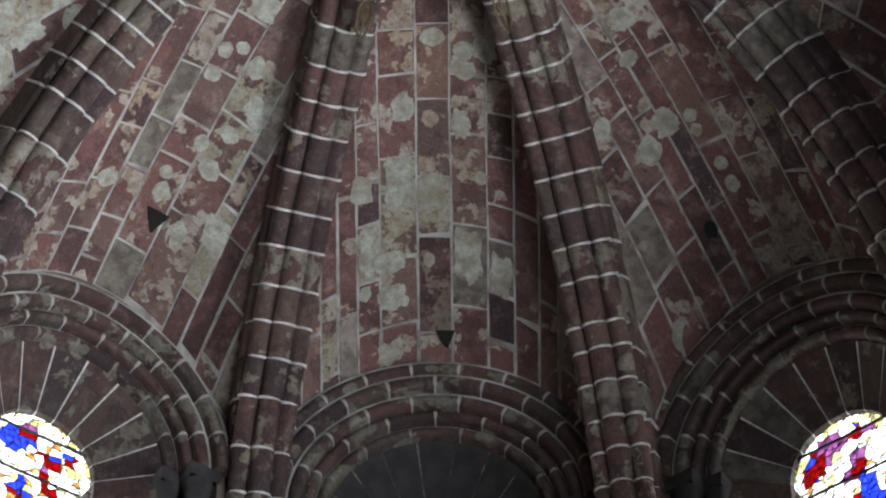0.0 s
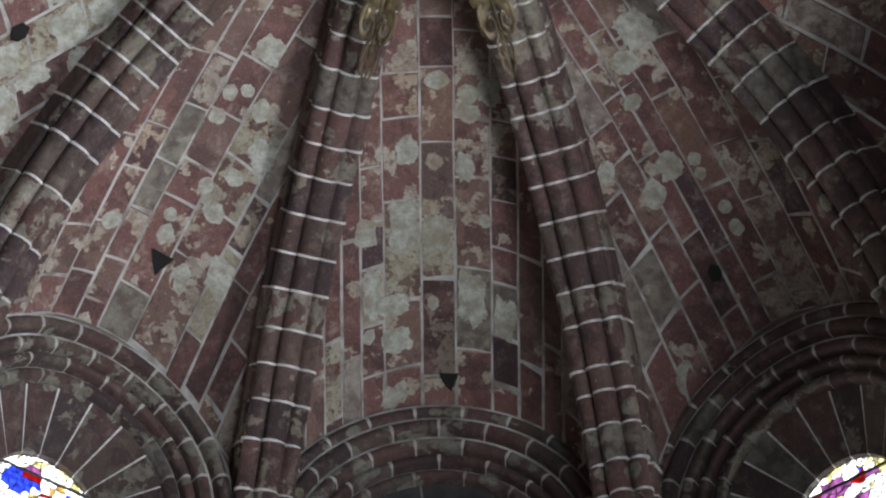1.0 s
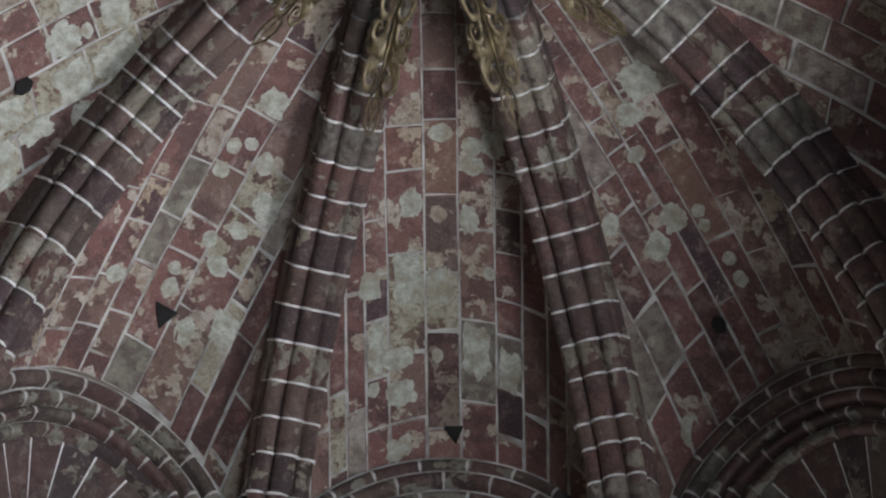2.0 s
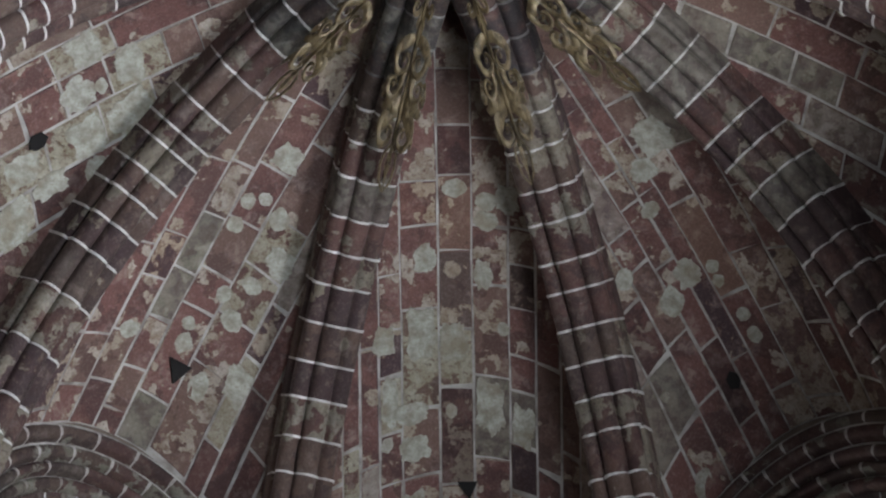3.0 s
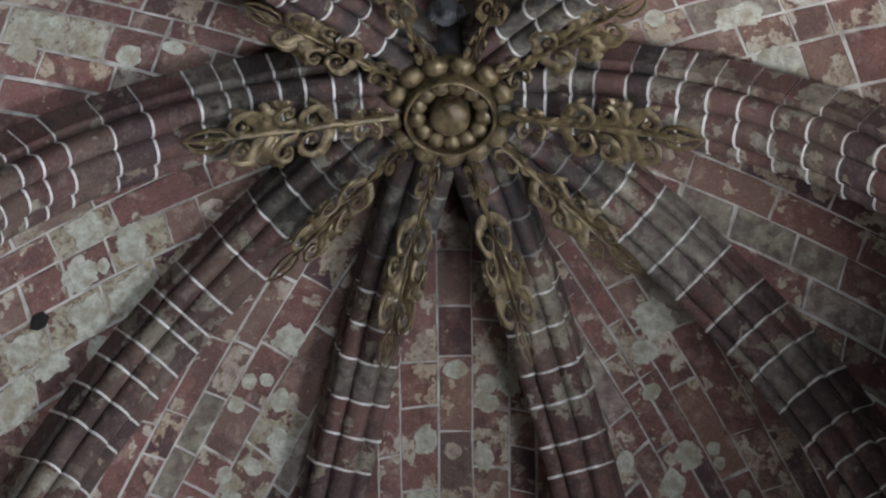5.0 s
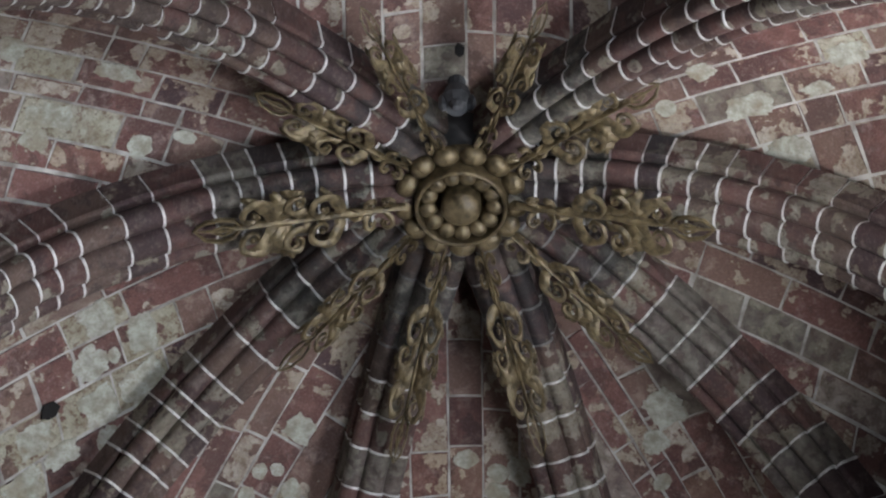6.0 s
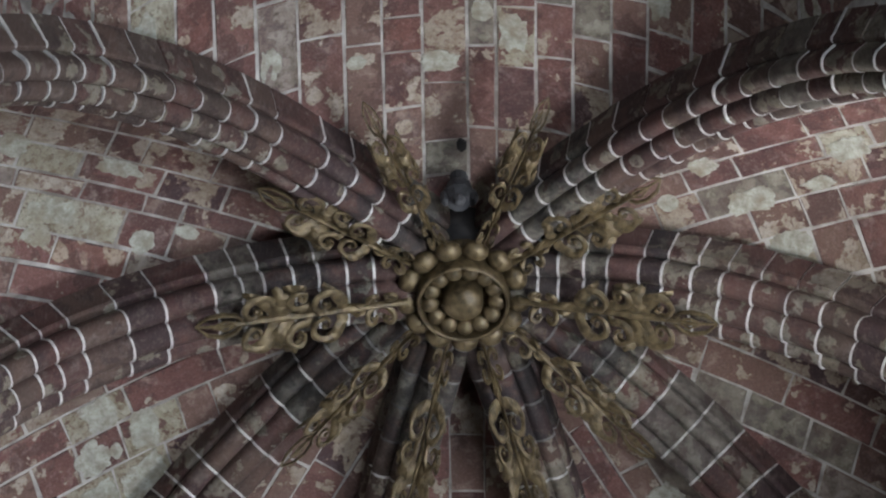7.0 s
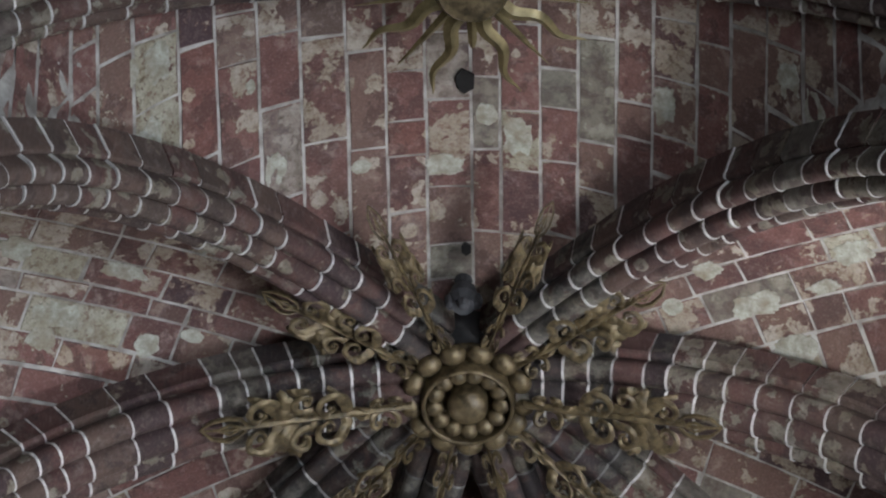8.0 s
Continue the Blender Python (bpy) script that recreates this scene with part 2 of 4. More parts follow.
# ---- vault webs ----
RIB_UP = 0.33    # web above the rib's soffit
RIBS = {"d": (17.6, 4.15), "s": (51.7, 4.12), "h": (94.0, 3.95), "u": (136.6, 4.75)}    # axes of the regular plan: direction, radius
BUILT = {   # the ribs as they were built, a little off the plan: direction, radius, sag, breadth
    ("d", 1): (18.2, 4.0, 0.04, 0.9), ("d", -1): (16.6, 4.45, 0.06, 0.9), ("s", 1): (52.7, 4.12, 0.0, 0.92), ("s", -1): (50.7, 4.27, 0.0, 0.92),
    ("h", 1): (93.0, 3.8, 0.16, 1.1), ("h", -1): (90.5, 3.95, 0.16, 1.1), ("u", 1): (136.6, 4.75, 0.11, 0.85), ("u", -1): (136.6, 4.75, 0.11, 0.85)}
BEDS = {    # bed joints along each rib, from the keystone
    ("d", 1): [0.5, 0.74, 1.0, 1.26, 1.53, 1.76, 2.04, 2.26, 2.53, 2.73, 2.98, 3.22, 3.45, 3.68, 3.98, 4.15, 4.38, 4.63, 4.85, 5.09],
    ("d", -1): [0.5, 0.75, 1.0, 1.25, 1.5, 1.73, 1.97, 2.24, 2.48, 2.7, 2.96, 3.22, 3.46, 3.72, 3.96, 4.2, 4.47, 4.81, 5.12],
    ("s", 1): [0.5, 0.69, 0.88, 1.07, 1.26, 1.5, 1.78, 2.03, 2.31, 2.51, 2.74, 3.02, 3.3, 3.54, 3.84],
    ("s", -1): [0.5, 0.75, 0.99, 1.21, 1.46, 1.76, 2.07, 2.28, 2.41, 2.61, 2.8, 3.01, 3.24, 3.57, 3.95, 4.33],
    ("h", 1): [0.48, 0.61, 0.77, 0.92, 1.12, 1.27, 1.46, 1.65, 1.86, 2.1, 2.34, 2.6, 2.84],
    ("h", -1): [0.56, 0.73, 0.91, 1.07, 1.26, 1.4, 1.58, 1.91, 2.17, 2.49, 2.68, 2.84, 3.03],
    ("u", 1): [0.62, 0.87, 1.12, 1.3, 1.53, 1.8, 2.01, 2.24, 2.48, 2.72, 2.99, 3.26, 3.51, 3.8],
    ("u", -1): [0.65, 0.89, 1.13, 1.39, 1.79, 2.02, 2.25, 2.5, 2.75, 3.02, 3.33, 3.6, 3.86, 4.16]}


class Web:
    """A vault cell between two ribs of the keystone at the origin; u runs along its ridge, v across it."""

    def __init__(self, name, middle, ta, ra, tb, rb, fall, u_end, seed, across=False):
        self.name, self.fall, self.u_end, self.seed, self.across = name, fall, u_end, seed, across
        self.t = radians(middle)
        self.ha, self.hb = radians(middle - ta), radians(tb - middle)
        self.h = (self.ha + self.hb) / 2
        self.ka, self.kb = math.tan(self.ha), math.tan(self.hb)
        self.ra, self.rb = ra + RIB_UP, rb + RIB_UP     # extrados radii on the v < 0 and v > 0 sides

    def at(self, u, v, lift=0.0):
        h = self.hb if v > 0 else self.ha
        k = math.tan(h)
        s, c = math.sin(self.t), math.cos(self.t)
        if self.across:     # the cell between the two keystones, carried by the diagonal and the transverse rib
            u0 = abs(v) / k
            f = max(0.0, min((u - u0) / max(3.1 - u0, 0.05), 1.0))
            r, r2 = min(abs(v) / math.sin(self.h), self.ra - 0.05), 4.05 + RIB_UP
            za = math.sqrt(self.ra ** 2 - r * r) - self.ra
            zb = math.sqrt(max(r2 * r2 - v * v, 0.02)) - r2
            za -= 0.15 * min(1.0, abs(v) / 0.8) * (1 - f) ** 3      # the cell settles against the diagonal ribs
            return Vector((u * s + v * c, u * c - v * s, ZB + RIB_UP + 0.03 + za + (zb - za) * f + lift))
        q = min(abs(v) / max(u * k, 1e-4), 1.15)
        r = min(u / math.cos(h), 4.6)
        rho = 0.5 * (self.ra + self.rb) + 0.5 * (self.rb - self.ra) * (1 if v > 0 else -1) * min(1, q)
        zr = ZB + RIB_UP - (rho - math.sqrt(max(rho * rho - r * r, 0.02)))
        ridge = ZB + RIB_UP + 0.03 - self.fall * u * u
        z = ridge - (ridge - zr) * q ** 2.1
        return Vector((u * s + v * c, u * c - v * s, z + lift))

    def build(self, columns, lengths, joint=0.0175, known=None, tones=()):
        rng = random.Random(self.seed)
        g = Geo()
        kinds = []
        pad = 0.03
        n = len(columns) - 1
        for i in range(n):
            v0, v1 = columns[i] + joint / 2, columns[i + 1] - joint / 2
            cuts = sorted((known or {}).get(i, []))
            u = 0.30 + rng.uniform(-0.3, 0)
            while u < self.u_end:
                ln = rng.uniform(*lengths)
                nxt = [q for q in cuts if q > u + 0.05]
                if nxt and u + ln > nxt[0] - 0.2:
                    ln = nxt[0] - u
                u0, u1 = u + joint / 2, min(u + ln, self.u_end) - joint / 2
                u += ln
                sk = rng.uniform(-0.012, 0.012)
                jg = [rng.uniform(-0.005, 0.005) for _ in range(4)]
                poly = [(u0, v0 + jg[0]), (u1, v0 + jg[1]), (u1 + sk, v1 + jg[2]), (u0 - sk, v1 + jg[3])]
                poly = clip(poly, -self.kb, 1, pad)
                poly = clip(poly, -self.ka, -1, pad)
                if len(poly) < 3 or u1 - u0 < 0.03:
                    continue
                area = abs(sum(poly[j][0] * poly[(j + 1) % len(poly)][1] - poly[(j + 1) % len(poly)][0] * poly[j][1] for j in range(len(poly)))) / 2
                if area < 0.003:
                    continue
                cu, cv = sum(p[0] for p in poly) / len(poly), sum(p[1] for p in poly) / len(poly)
                tilt = rng.uniform(-0.003, 0.001)
                poly = [q for j in range(len(poly)) for q in (poly[j], tuple((a + b) / 2 for a, b in zip(poly[j], poly[(j + 1) % len(poly)])))]
                n0, m = len(g.v), len(poly)
                kind = 0
                for tu_, tv_, tone in tones:
                    if u0 <= tu_ <= u1 and v0 <= tv_ <= v1:
                        kind = 1 + TONES.index(tone)
                kinds += [kind] * (3 * m)
                ins = 0.006
                for lift, shrink in ((0.03, 0.0), (-0.004 + tilt, 0.0), (-0.010 + tilt, ins)):
                    for p in poly:
                        d = math.hypot(p[0] - cu, p[1] - cv) + 1e-6
                        f = 1 - shrink / d
                        g.v.append(tuple(self.at(cu + (p[0] - cu) * f, cv + (p[1] - cv) * f, lift)))
                for a in range(2):
                    for j in range(m):
                        x, y = n0 + a * m + j, n0 + a * m + (j + 1) % m
                        g.f.append((x, y, y + m, x + m))
                g.v.append(tuple(self.at(cu, cv, -0.010 + tilt)))
                g.f += [(n0 + 2 * m + j, n0 + 2 * m + (j + 1) % m, n0 + 3 * m) for j in range(m)]
        me = mesh_of("ceiling_vault", g.v, g.f, M_WEB)
        for tone in TONES:
            me.materials.append(M_TONES[tone])
        me.polygons.foreach_set("material_index", kinds)
        bm = bmesh.new()
        bm.from_mesh(me)
        bmesh.ops.recalc_face_normals(bm, faces=bm.faces)
        bm.to_mesh(me)
        bm.free()
        smooth(me, 20)
        web = tagged(new(self.name, me), "vault cell of red sandstone blocks with flaking limewash", "vault", kind="structure")
        # mortar bed behind the blocks
        b = Geo()
        us = [0.02 + (self.u_end - 0.02) * i / 52 for i in range(53)]
        b.grid([[self.at(u, (u * (self.kb if j > 0 else self.ka) + pad) * j / 24, -0.005) for j in range(-24, 25)] for u in us])
        tagged(new("ceiling_mortar", b.mesh("ceiling_mortar", M_MORTAR)), "pale lime mortar bedding between vault blocks", "mortar", kind="structure")
        return web


def cols(half, wmid, wedge, seed):
    """Column edges across a cell: broad at the ridge, narrower at the ribs."""
    rng = random.Random(seed)
    out = [rng.uniform(-0.1, 0.1)]
    for sgn in (1, -1):
        v = out[0] if sgn == 1 else out0
        out0 = out[0] if sgn == 1 else out0
        while abs(v) < half:
            f = min(abs(v) / half, 1)
            v += sgn * (wmid + (wedge - wmid) * f) * rng.uniform(0.85, 1.15)
            out.append(v)
    return sorted(out)


tu, ru_ = RIBS["u"]
C_MID = [-1.35, -1.2, -1.05, -0.9, -0.77, -0.65, -0.517, -0.364, -0.108, 0.123, 0.369, 0.549, 0.712, 0.84, 0.97, 1.1, 1.25]
J_MID = {6: [2.67, 2.98, 3.25, 3.56, 3.82], 7: [2.39, 2.89, 3.45, 3.82], 8: [2.08, 2.55, 3.01, 3.35, 3.88], 9: [2.76, 3.28, 3.73, 4.08],
         10: [2.61, 2.87, 3.14, 3.34, 3.62, 3.87], 11: [3.15, 3.71], 12: [3.56]}
C_SIDE = {
    (-1, 0): [-1.35, -1.15, -0.95, -0.75, -0.55, -0.35, -0.165, 0.01, 0.257, 0.55, 0.68, 0.82, 0.97, 1.15, 1.35],
    (1, 0): [-1.35, -1.2, -1.03, -0.86, -0.70, -0.52, -0.35, -0.20, -0.06, 0.15, 0.41, 0.6, 0.79, 0.97, 1.15, 1.35],
    (-1, 1): [-1.5, -1.3, -1.1, -0.9, -0.72, -0.54, -0.34, -0.13, 0.069, 0.294, 0.539, 0.785, 0.978, 1.2, 1.4, 1.6],
    (1, 1): None,
    (-1, 2): [-1.9, -1.7, -1.5, -1.3, -1.1, -0.9, -0.72, -0.53, -0.33, -0.13, 0.075, 0.271, 0.395, 0.621, 0.79, 0.952, 1.13, 1.3, 1.5, 1.7, 1.9],
    (1, 2): [-1.9, -1.7, -1.5, -1.3, -1.13, -0.97, -0.802, -0.543, -0.354, -0.143, 0.033, 0.23, 0.42, 0.6, 0.8, 1.0, 1.2, 1.4, 1.6, 1.8],
}
J_SIDE = {
    (-1, 0): {4: [3.54, 3.83], 5: [3.16, 3.5, 3.79], 6: [2.7, 3.06, 3.37, 3.68, 3.92], 7: [2.66, 3.23, 3.77], 8: [2.85, 3.48], 9: [3.29]},
    (1, 0): {4: [2.94, 3.29], 5: [2.81, 3.27, 3.62], 6: [2.49, 3.41], 7: [3.09], 8: [2.63, 3.24, 3.82], 9: [3.03]},
    (-1, 1): {8: [2.37, 2.79], 9: [2.08, 2.48, 3.07], 10: [2.24, 2.6, 2.98], 11: [2.71, 3.14]},
    (-1, 2): {9: [2.45, 2.99], 10: [1.6, 2.03, 2.57], 11: [1.34, 2.08, 2.49], 12: [1.82, 2.16, 2.83], 13: [2.05, 2.53]},
    (1, 2): {5: [2.46], 6: [2.17], 7: [1.33, 1.85, 2.45], 8: [1.58, 2.18, 2.68], 9: [1.9, 2.47], 10: [2.69]},
}
C_TOP = [-3.1, -2.95, -2.8, -2.65, -2.5, -2.342, -2.204, -2.028, -1.827, -1.621, -1.423, -1.16, -0.94, -0.708, -0.473, -0.224, -0.044,
         0.237, 0.483, 0.72, 1.0, 1.251, 1.497, 1.714, 1.969, 2.163, 2.31, 2.484, 2.605, 2.75, 2.9, 3.1]
J_TOP = {5: [2.64], 6: [2.54], 7: [2.3, 2.68], 8: [2.07, 2.71], 9: [1.82, 2.55], 10: [1.87, 2.25], 11: [1.28, 2.04], 12: [1.38, 1.71, 2.45], 13: [1.01, 1.54, 2.2],
         14: [1.44, 1.88], 15: [0.97, 1.59, 2.12], 16: [0.88, 1.31, 1.96], 17: [1.15, 1.82, 2.18], 18: [1.64, 2.35], 19: [1.09, 1.75, 2.48], 20: [1.45, 2.07, 2.56],
         21: [1.78, 2.42, 2.75], 22: [1.91, 2.61], 23: [2.36, 2.74], 24: [2.72], 25: [2.63, 2.86]}
def side(k, sgn):
    """Direction and extrados radius of a rib as built."""
    return sgn * BUILT[k, sgn][0], BUILT[k, sgn][1]


WEBS = [(Web("ceiling_vault", 0.0, *side("d", -1), *side("d", 1), 0.106, 4.05, 11), C_MID, (0.32, 0.72), J_MID)]
for sgn, sd in ((1, 20), (-1, 40)):
    for j, (a, b, fall, ue) in enumerate((("d", "s", 0.10, 4.05), ("s", "h", 0.075, 4.3), ("h", "u", 0.05, 4.5))):
        middle = sgn * (RIBS[a][0] + RIBS[b][0]) / 2
        args = (*side(a, 1), *side(b, 1)) if sgn > 0 else (*side(b, -1), *side(a, -1))
        edges = C_SIDE[sgn, j] or cols(1.5, 0.24, 0.19, sd + j)
        WEBS.append((Web("ceiling_vault", middle, *args, fall, ue, sd + j), edges, (0.3, 0.66), J_SIDE.get((sgn, j))))
WEBS.append((Web("ceiling_vault", 180.0, tu, ru_, 360 - tu, ru_, 0.004, 3.15, 71, True), C_TOP, (0.36, 0.74), J_TOP))
# blocks of another stone or finish: along the ridge, across
BLOCKS = {
    0: [(3.61, 0.0, "dark"), (2.73, 0.44, "dark"), (3.69, 0.45, "dark"), (1.77, 0.0, "dark"), (3.03, -0.23, "pale"), (3.1, 0.01, "pale"), (3.86, -0.74, "pale"),
        (3.55, -0.47, "pale"), (3.43, 0.45, "grey"), (3.56, 0.24, "grey"), (2.13, -0.27, "red"), (2.43, 0.01, "red")],
    1: [(3.1, -0.59, "dark"), (3.65, -0.23, "dark"), (3.55, -0.54, "grey"), (2.17, 0.24, "grey"), (3.59, -0.76, "grey"), (2.69, 0.02, "red")],
    2: [(3.34, -0.87, "dark"), (1.79, -0.35, "grey"), (2.78, -0.32, "grey"), (2.19, -0.4, "grey")],
    3: [(2.7, -0.11, "pale"), (2.04, -0.58, "pale"), (1.93, -0.24, "grey")],
    4: [(3.42, 0.78, "dark"), (3.95, 0.56, "dark"), (3.51, 0.63, "pale"), (2.81, 0.44, "pale"), (3.05, 0.28, "pale"), (3.92, -0.35, "pale"), (2.8, -0.08, "grey"),
        (3.21, -0.08, "grey"), (3.78, 0.04, "grey"), (3.03, -0.26, "red")],
    5: [(2.9, 0.71, "dark"), (3.02, 0.85, "dark"), (2.33, 0.41, "pale"), (2.71, 0.66, "pale"), (2.32, 0.67, "pale"), (2.54, 0.13, "pale"), (3.27, 0.92, "pale"), (3.2, 0.69, "pale")],
    6: [(2.49, 0.29, "dark"), (2.61, 0.49, "pale"), (2.87, 0.16, "pale"), (2.27, 0.73, "red")],
    7: [(2.19, 1.88, "pale"), (2.71, 1.86, "pale"), (1.7, -0.35, "pale"), (0.81, 0.09, "grey"), (2.09, -0.83, "grey"), (2.01, -0.57, "grey"), (1.9, -0.12, "grey"),
        (2.36, 1.61, "red"), (1.67, 0.36, "red")],
}
for i, (w, cc, ll, kn) in enumerate(WEBS):
    w.build(cc, ll, 0.0145 if i in (0, 1, 4) else 0.0175, kn, BLOCKS.get(i, ()))

# limewash remnants: along the ridge, across, half length, half width
SCABS = {
    0: [(3.03, -0.23, 0.15, 0.11), (3.09, -0.01, 0.11, 0.1), (2.6, -0.2, 0.09, 0.07), (3.0, 0.33, 0.04, 0.04), (3.04, -0.48, 0.09, 0.07), (3.39, -0.45, 0.14, 0.05), (3.61, -0.47, 0.04, 0.04),
        (2.16, 0.01, 0.06, 0.08), (2.24, 0.22, 0.06, 0.07), (2.69, 0.2, 0.09, 0.06), (2.36, 0.22, 0.06, 0.08), (3.47, -0.29, 0.06, 0.11), (3.66, -0.28, 0.07, 0.1), (3.44, 0.24, 0.14, 0.1), (3.51, 0.45, 0.11, 0.07),
        (3.95, -0.3, 0.06, 0.09), (3.48, -0.03, 0.04, 0.04), (2.21, 0.37, 0.09, 0.08)],
    4: [(2.53, 0.33, 0.07, 0.07), (2.75, 0.47, 0.09, 0.09), (3.18, 0.37, 0.06, 0.08), (3.43, 0.15, 0.06, 0.06), (2.53, 0.08, 0.05, 0.05), (2.47, 0.18, 0.04, 0.05), (2.69, 0.08, 0.05, 0.06), (2.95, 0.38, 0.05, 0.07),
        (3.59, 0.37, 0.08, 0.07), (3.45, 0.59, 0.1, 0.09), (3.32, 0.12, 0.04, 0.05), (2.18, 0.17, 0.09, 0.1), (3.08, 0.24, 0.05, 0.05), (3.48, -0.24, 0.05, 0.07), (3.46, -0.69, 0.07, 0.07)],
    1: [(3.01, -0.17, 0.08, 0.09), (3.09, -0.35, 0.08, 0.08), (3.05, 0.0, 0.04, 0.05), (3.14, -0.01, 0.04, 0.04), (2.35, -0.07, 0.07, 0.09), (2.58, -0.17, 0.05, 0.07), (3.37, 0.03, 0.04, 0.05), (2.19, 0.11, 0.12, 0.13),
        (2.8, -0.54, 0.06, 0.06), (3.89, -0.67, 0.06, 0.06), (3.5, 0.03, 0.05, 0.05)],
    5: [(2.41, 0.69, 0.14, 0.12), (2.72, 0.69, 0.12, 0.11), (2.7, 0.89, 0.09, 0.08), (3.15, 0.67, 0.13, 0.08), (2.69, 0.43, 0.1, 0.1), (3.3, 0.89, 0.13, 0.1), (2.33, 0.41, 0.09, 0.12), (2.54, 0.45, 0.04, 0.05),
        (2.56, 0.18, 0.11, 0.12), (3.01, 0.82, 0.11, 0.06)],
    7: [(2.19, 1.89, 0.11, 0.07), (2.59, 1.83, 0.12, 0.07), (1.69, -0.33, 0.13, 0.09), (2.08, -1.23, 0.12, 0.07), (1.48, 0.12, 0.08, 0.11), (2.25, 1.3, 0.05, 0.03),
        (1.53, 0.65, 0.05, 0.06), (2.6, 1.99, 0.08, 0.05), (1.66, 1.17, 0.1, 0.06), (2.5, -1.95, 0.1, 0.06), (2.43, -2.09, 0.09, 0.05), (1.85, -0.14, 0.08, 0.07)],
    6: [(2.63, 0.49, 0.16, 0.07), (2.33, 0.13, 0.13, 0.06), (2.0, 0.56, 0.08, 0.07), (2.67, 0.64, 0.09, 0.07), (1.74, 0.44, 0.08, 0.04), (3.04, 0.12, 0.11, 0.08)],
    3: [(1.9, -0.3, 0.15, 0.08), (2.63, -0.12, 0.12, 0.08), (2.03, -0.6, 0.14, 0.07), (1.7, 0.02, 0.09, 0.07), (2.36, -0.3, 0.1, 0.04), (1.38, -0.16, 0.07, 0.06)],
}


def limewash(w, spots, seed):
    """Thin ragged crusts left on the blocks of one cell."""
    rng = random.Random(seed)
    g = Geo()
    for u, v, ru, rv in spots:
        n, n0 = 44, len(g.v)
        off = rng.uniform(0, 50)
        round_ = max(ru, rv) < 0.085
        ring = []
        for j in range(n):
            a = 2 * math.pi * j / n
            k = 1 + (0.18 if round_ else 0.34) * noise.noise((off + 1.5 * math.cos(a), off + 1.5 * math.sin(a), 0)) + (0.1 if round_ else 0.22) * noise.noise((off + 4 * math.cos(a), 4 * math.sin(a), 3)) + (0.05 if round_ else 0.14) * noise.noise((off + 9 * math.cos(a), 9 * math.sin(a), 6))
            p = 0.72 if not round_ else 1.0
            ca, sa = math.cos(a), math.sin(a)
            ring.append((u + ru * k * math.copysign(abs(ca) ** p, ca), v + rv * k * math.copysign(abs(sa) ** p, sa)))
        for f, lift in ((1.0, -0.010), (0.97, -0.0175), (0.5, -0.018), (0.0, -0.018)):
            if f:
                g.v += [tuple(w.at(u + (a - u) * f, v + (b - v) * f, lift)) for a, b in ring]
            else:
                g.v.append(tuple(w.at(u, v, lift)))
        for q in range(2):
            for j in range(n):
                a, b = n0 + q * n + j, n0 + q * n + (j + 1) % n
                g.f.append((a, b, b + n, a + n))
        for j in range(n):
            g.f.append((n0 + 2 * n + j, n0 + 2 * n + (j + 1) % n, n0 + 3 * n))
    tagged(new("limewash_crust", mesh_of("limewash_crust", g.v, g.f, M_CRUST)), "ragged pale limewash crusts left on the red vault blocks", "limewash", kind="stuff")


for i, spots in SCABS.items():
    limewash(WEBS[i][0], spots, 300 + i)


# ---- ribs ----
def rib_profile(grow=0.0, broad=0.88):
    """Three round rolls and two fillets across a rib: w across, d above the soffit."""
    pts = [(-0.235, 0.46), (-0.235, 0.33)]
    for cx, cy, r, a0, a1, n in ((-0.200, 0.262, 0.036, 150, 300, 4), (-0.148, 0.128, 0.074, 150, 325, 7), (0.0, 0.092, 0.092, 205, 335, 8),
                                 (0.148, 0.128, 0.074, 215, 390, 7), (0.200, 0.262, 0.036, 240, 390, 4)):
        for i in range(n + 1):
            a = radians(a0 + (a1 - a0) * i / n)
            q = r + (grow if r > 0.05 else -grow)      # pointing stands proud on the rolls and lies back on the fillets
            pts.append((cx + q * math.cos(a), cy + q * math.sin(a)))
    pts += [(0.235, 0.33), (0.235, 0.46)]
    if grow:
        pts = [(x - (grow if x > 0.233 else -grow if x < -0.233 else 0), y) for x, y in pts]
    return [(x * broad, y) for x, y in pts]


def arc_mesh(name, rho, angle, mat, grow=0.0, seg=2, broad=0.88):
    """A length of rib: starts at the crown of an arc round the local origin and turns down towards +y."""
    prof = rib_profile(grow, broad)
    rows = []
    for i in range(seg + 1):
        a = angle * i / seg
        rows.append([(w, (rho + d) * math.sin(a), (rho + d) * math.cos(a)) for w, d in prof])
    g = Geo().grid(rows)
    n = len(prof)
    g.cap(0, n, True)
    g.cap(n * seg, n)
    me = mesh_of(name, g.v, g.f, mat)
    bm = bmesh.new()
    bm.from_mesh(me)
    bmesh.ops.recalc_face_normals(bm, faces=bm.faces)
    bm.to_mesh(me)
    bm.free()
    return smooth(me, 35)


ARCS = {}


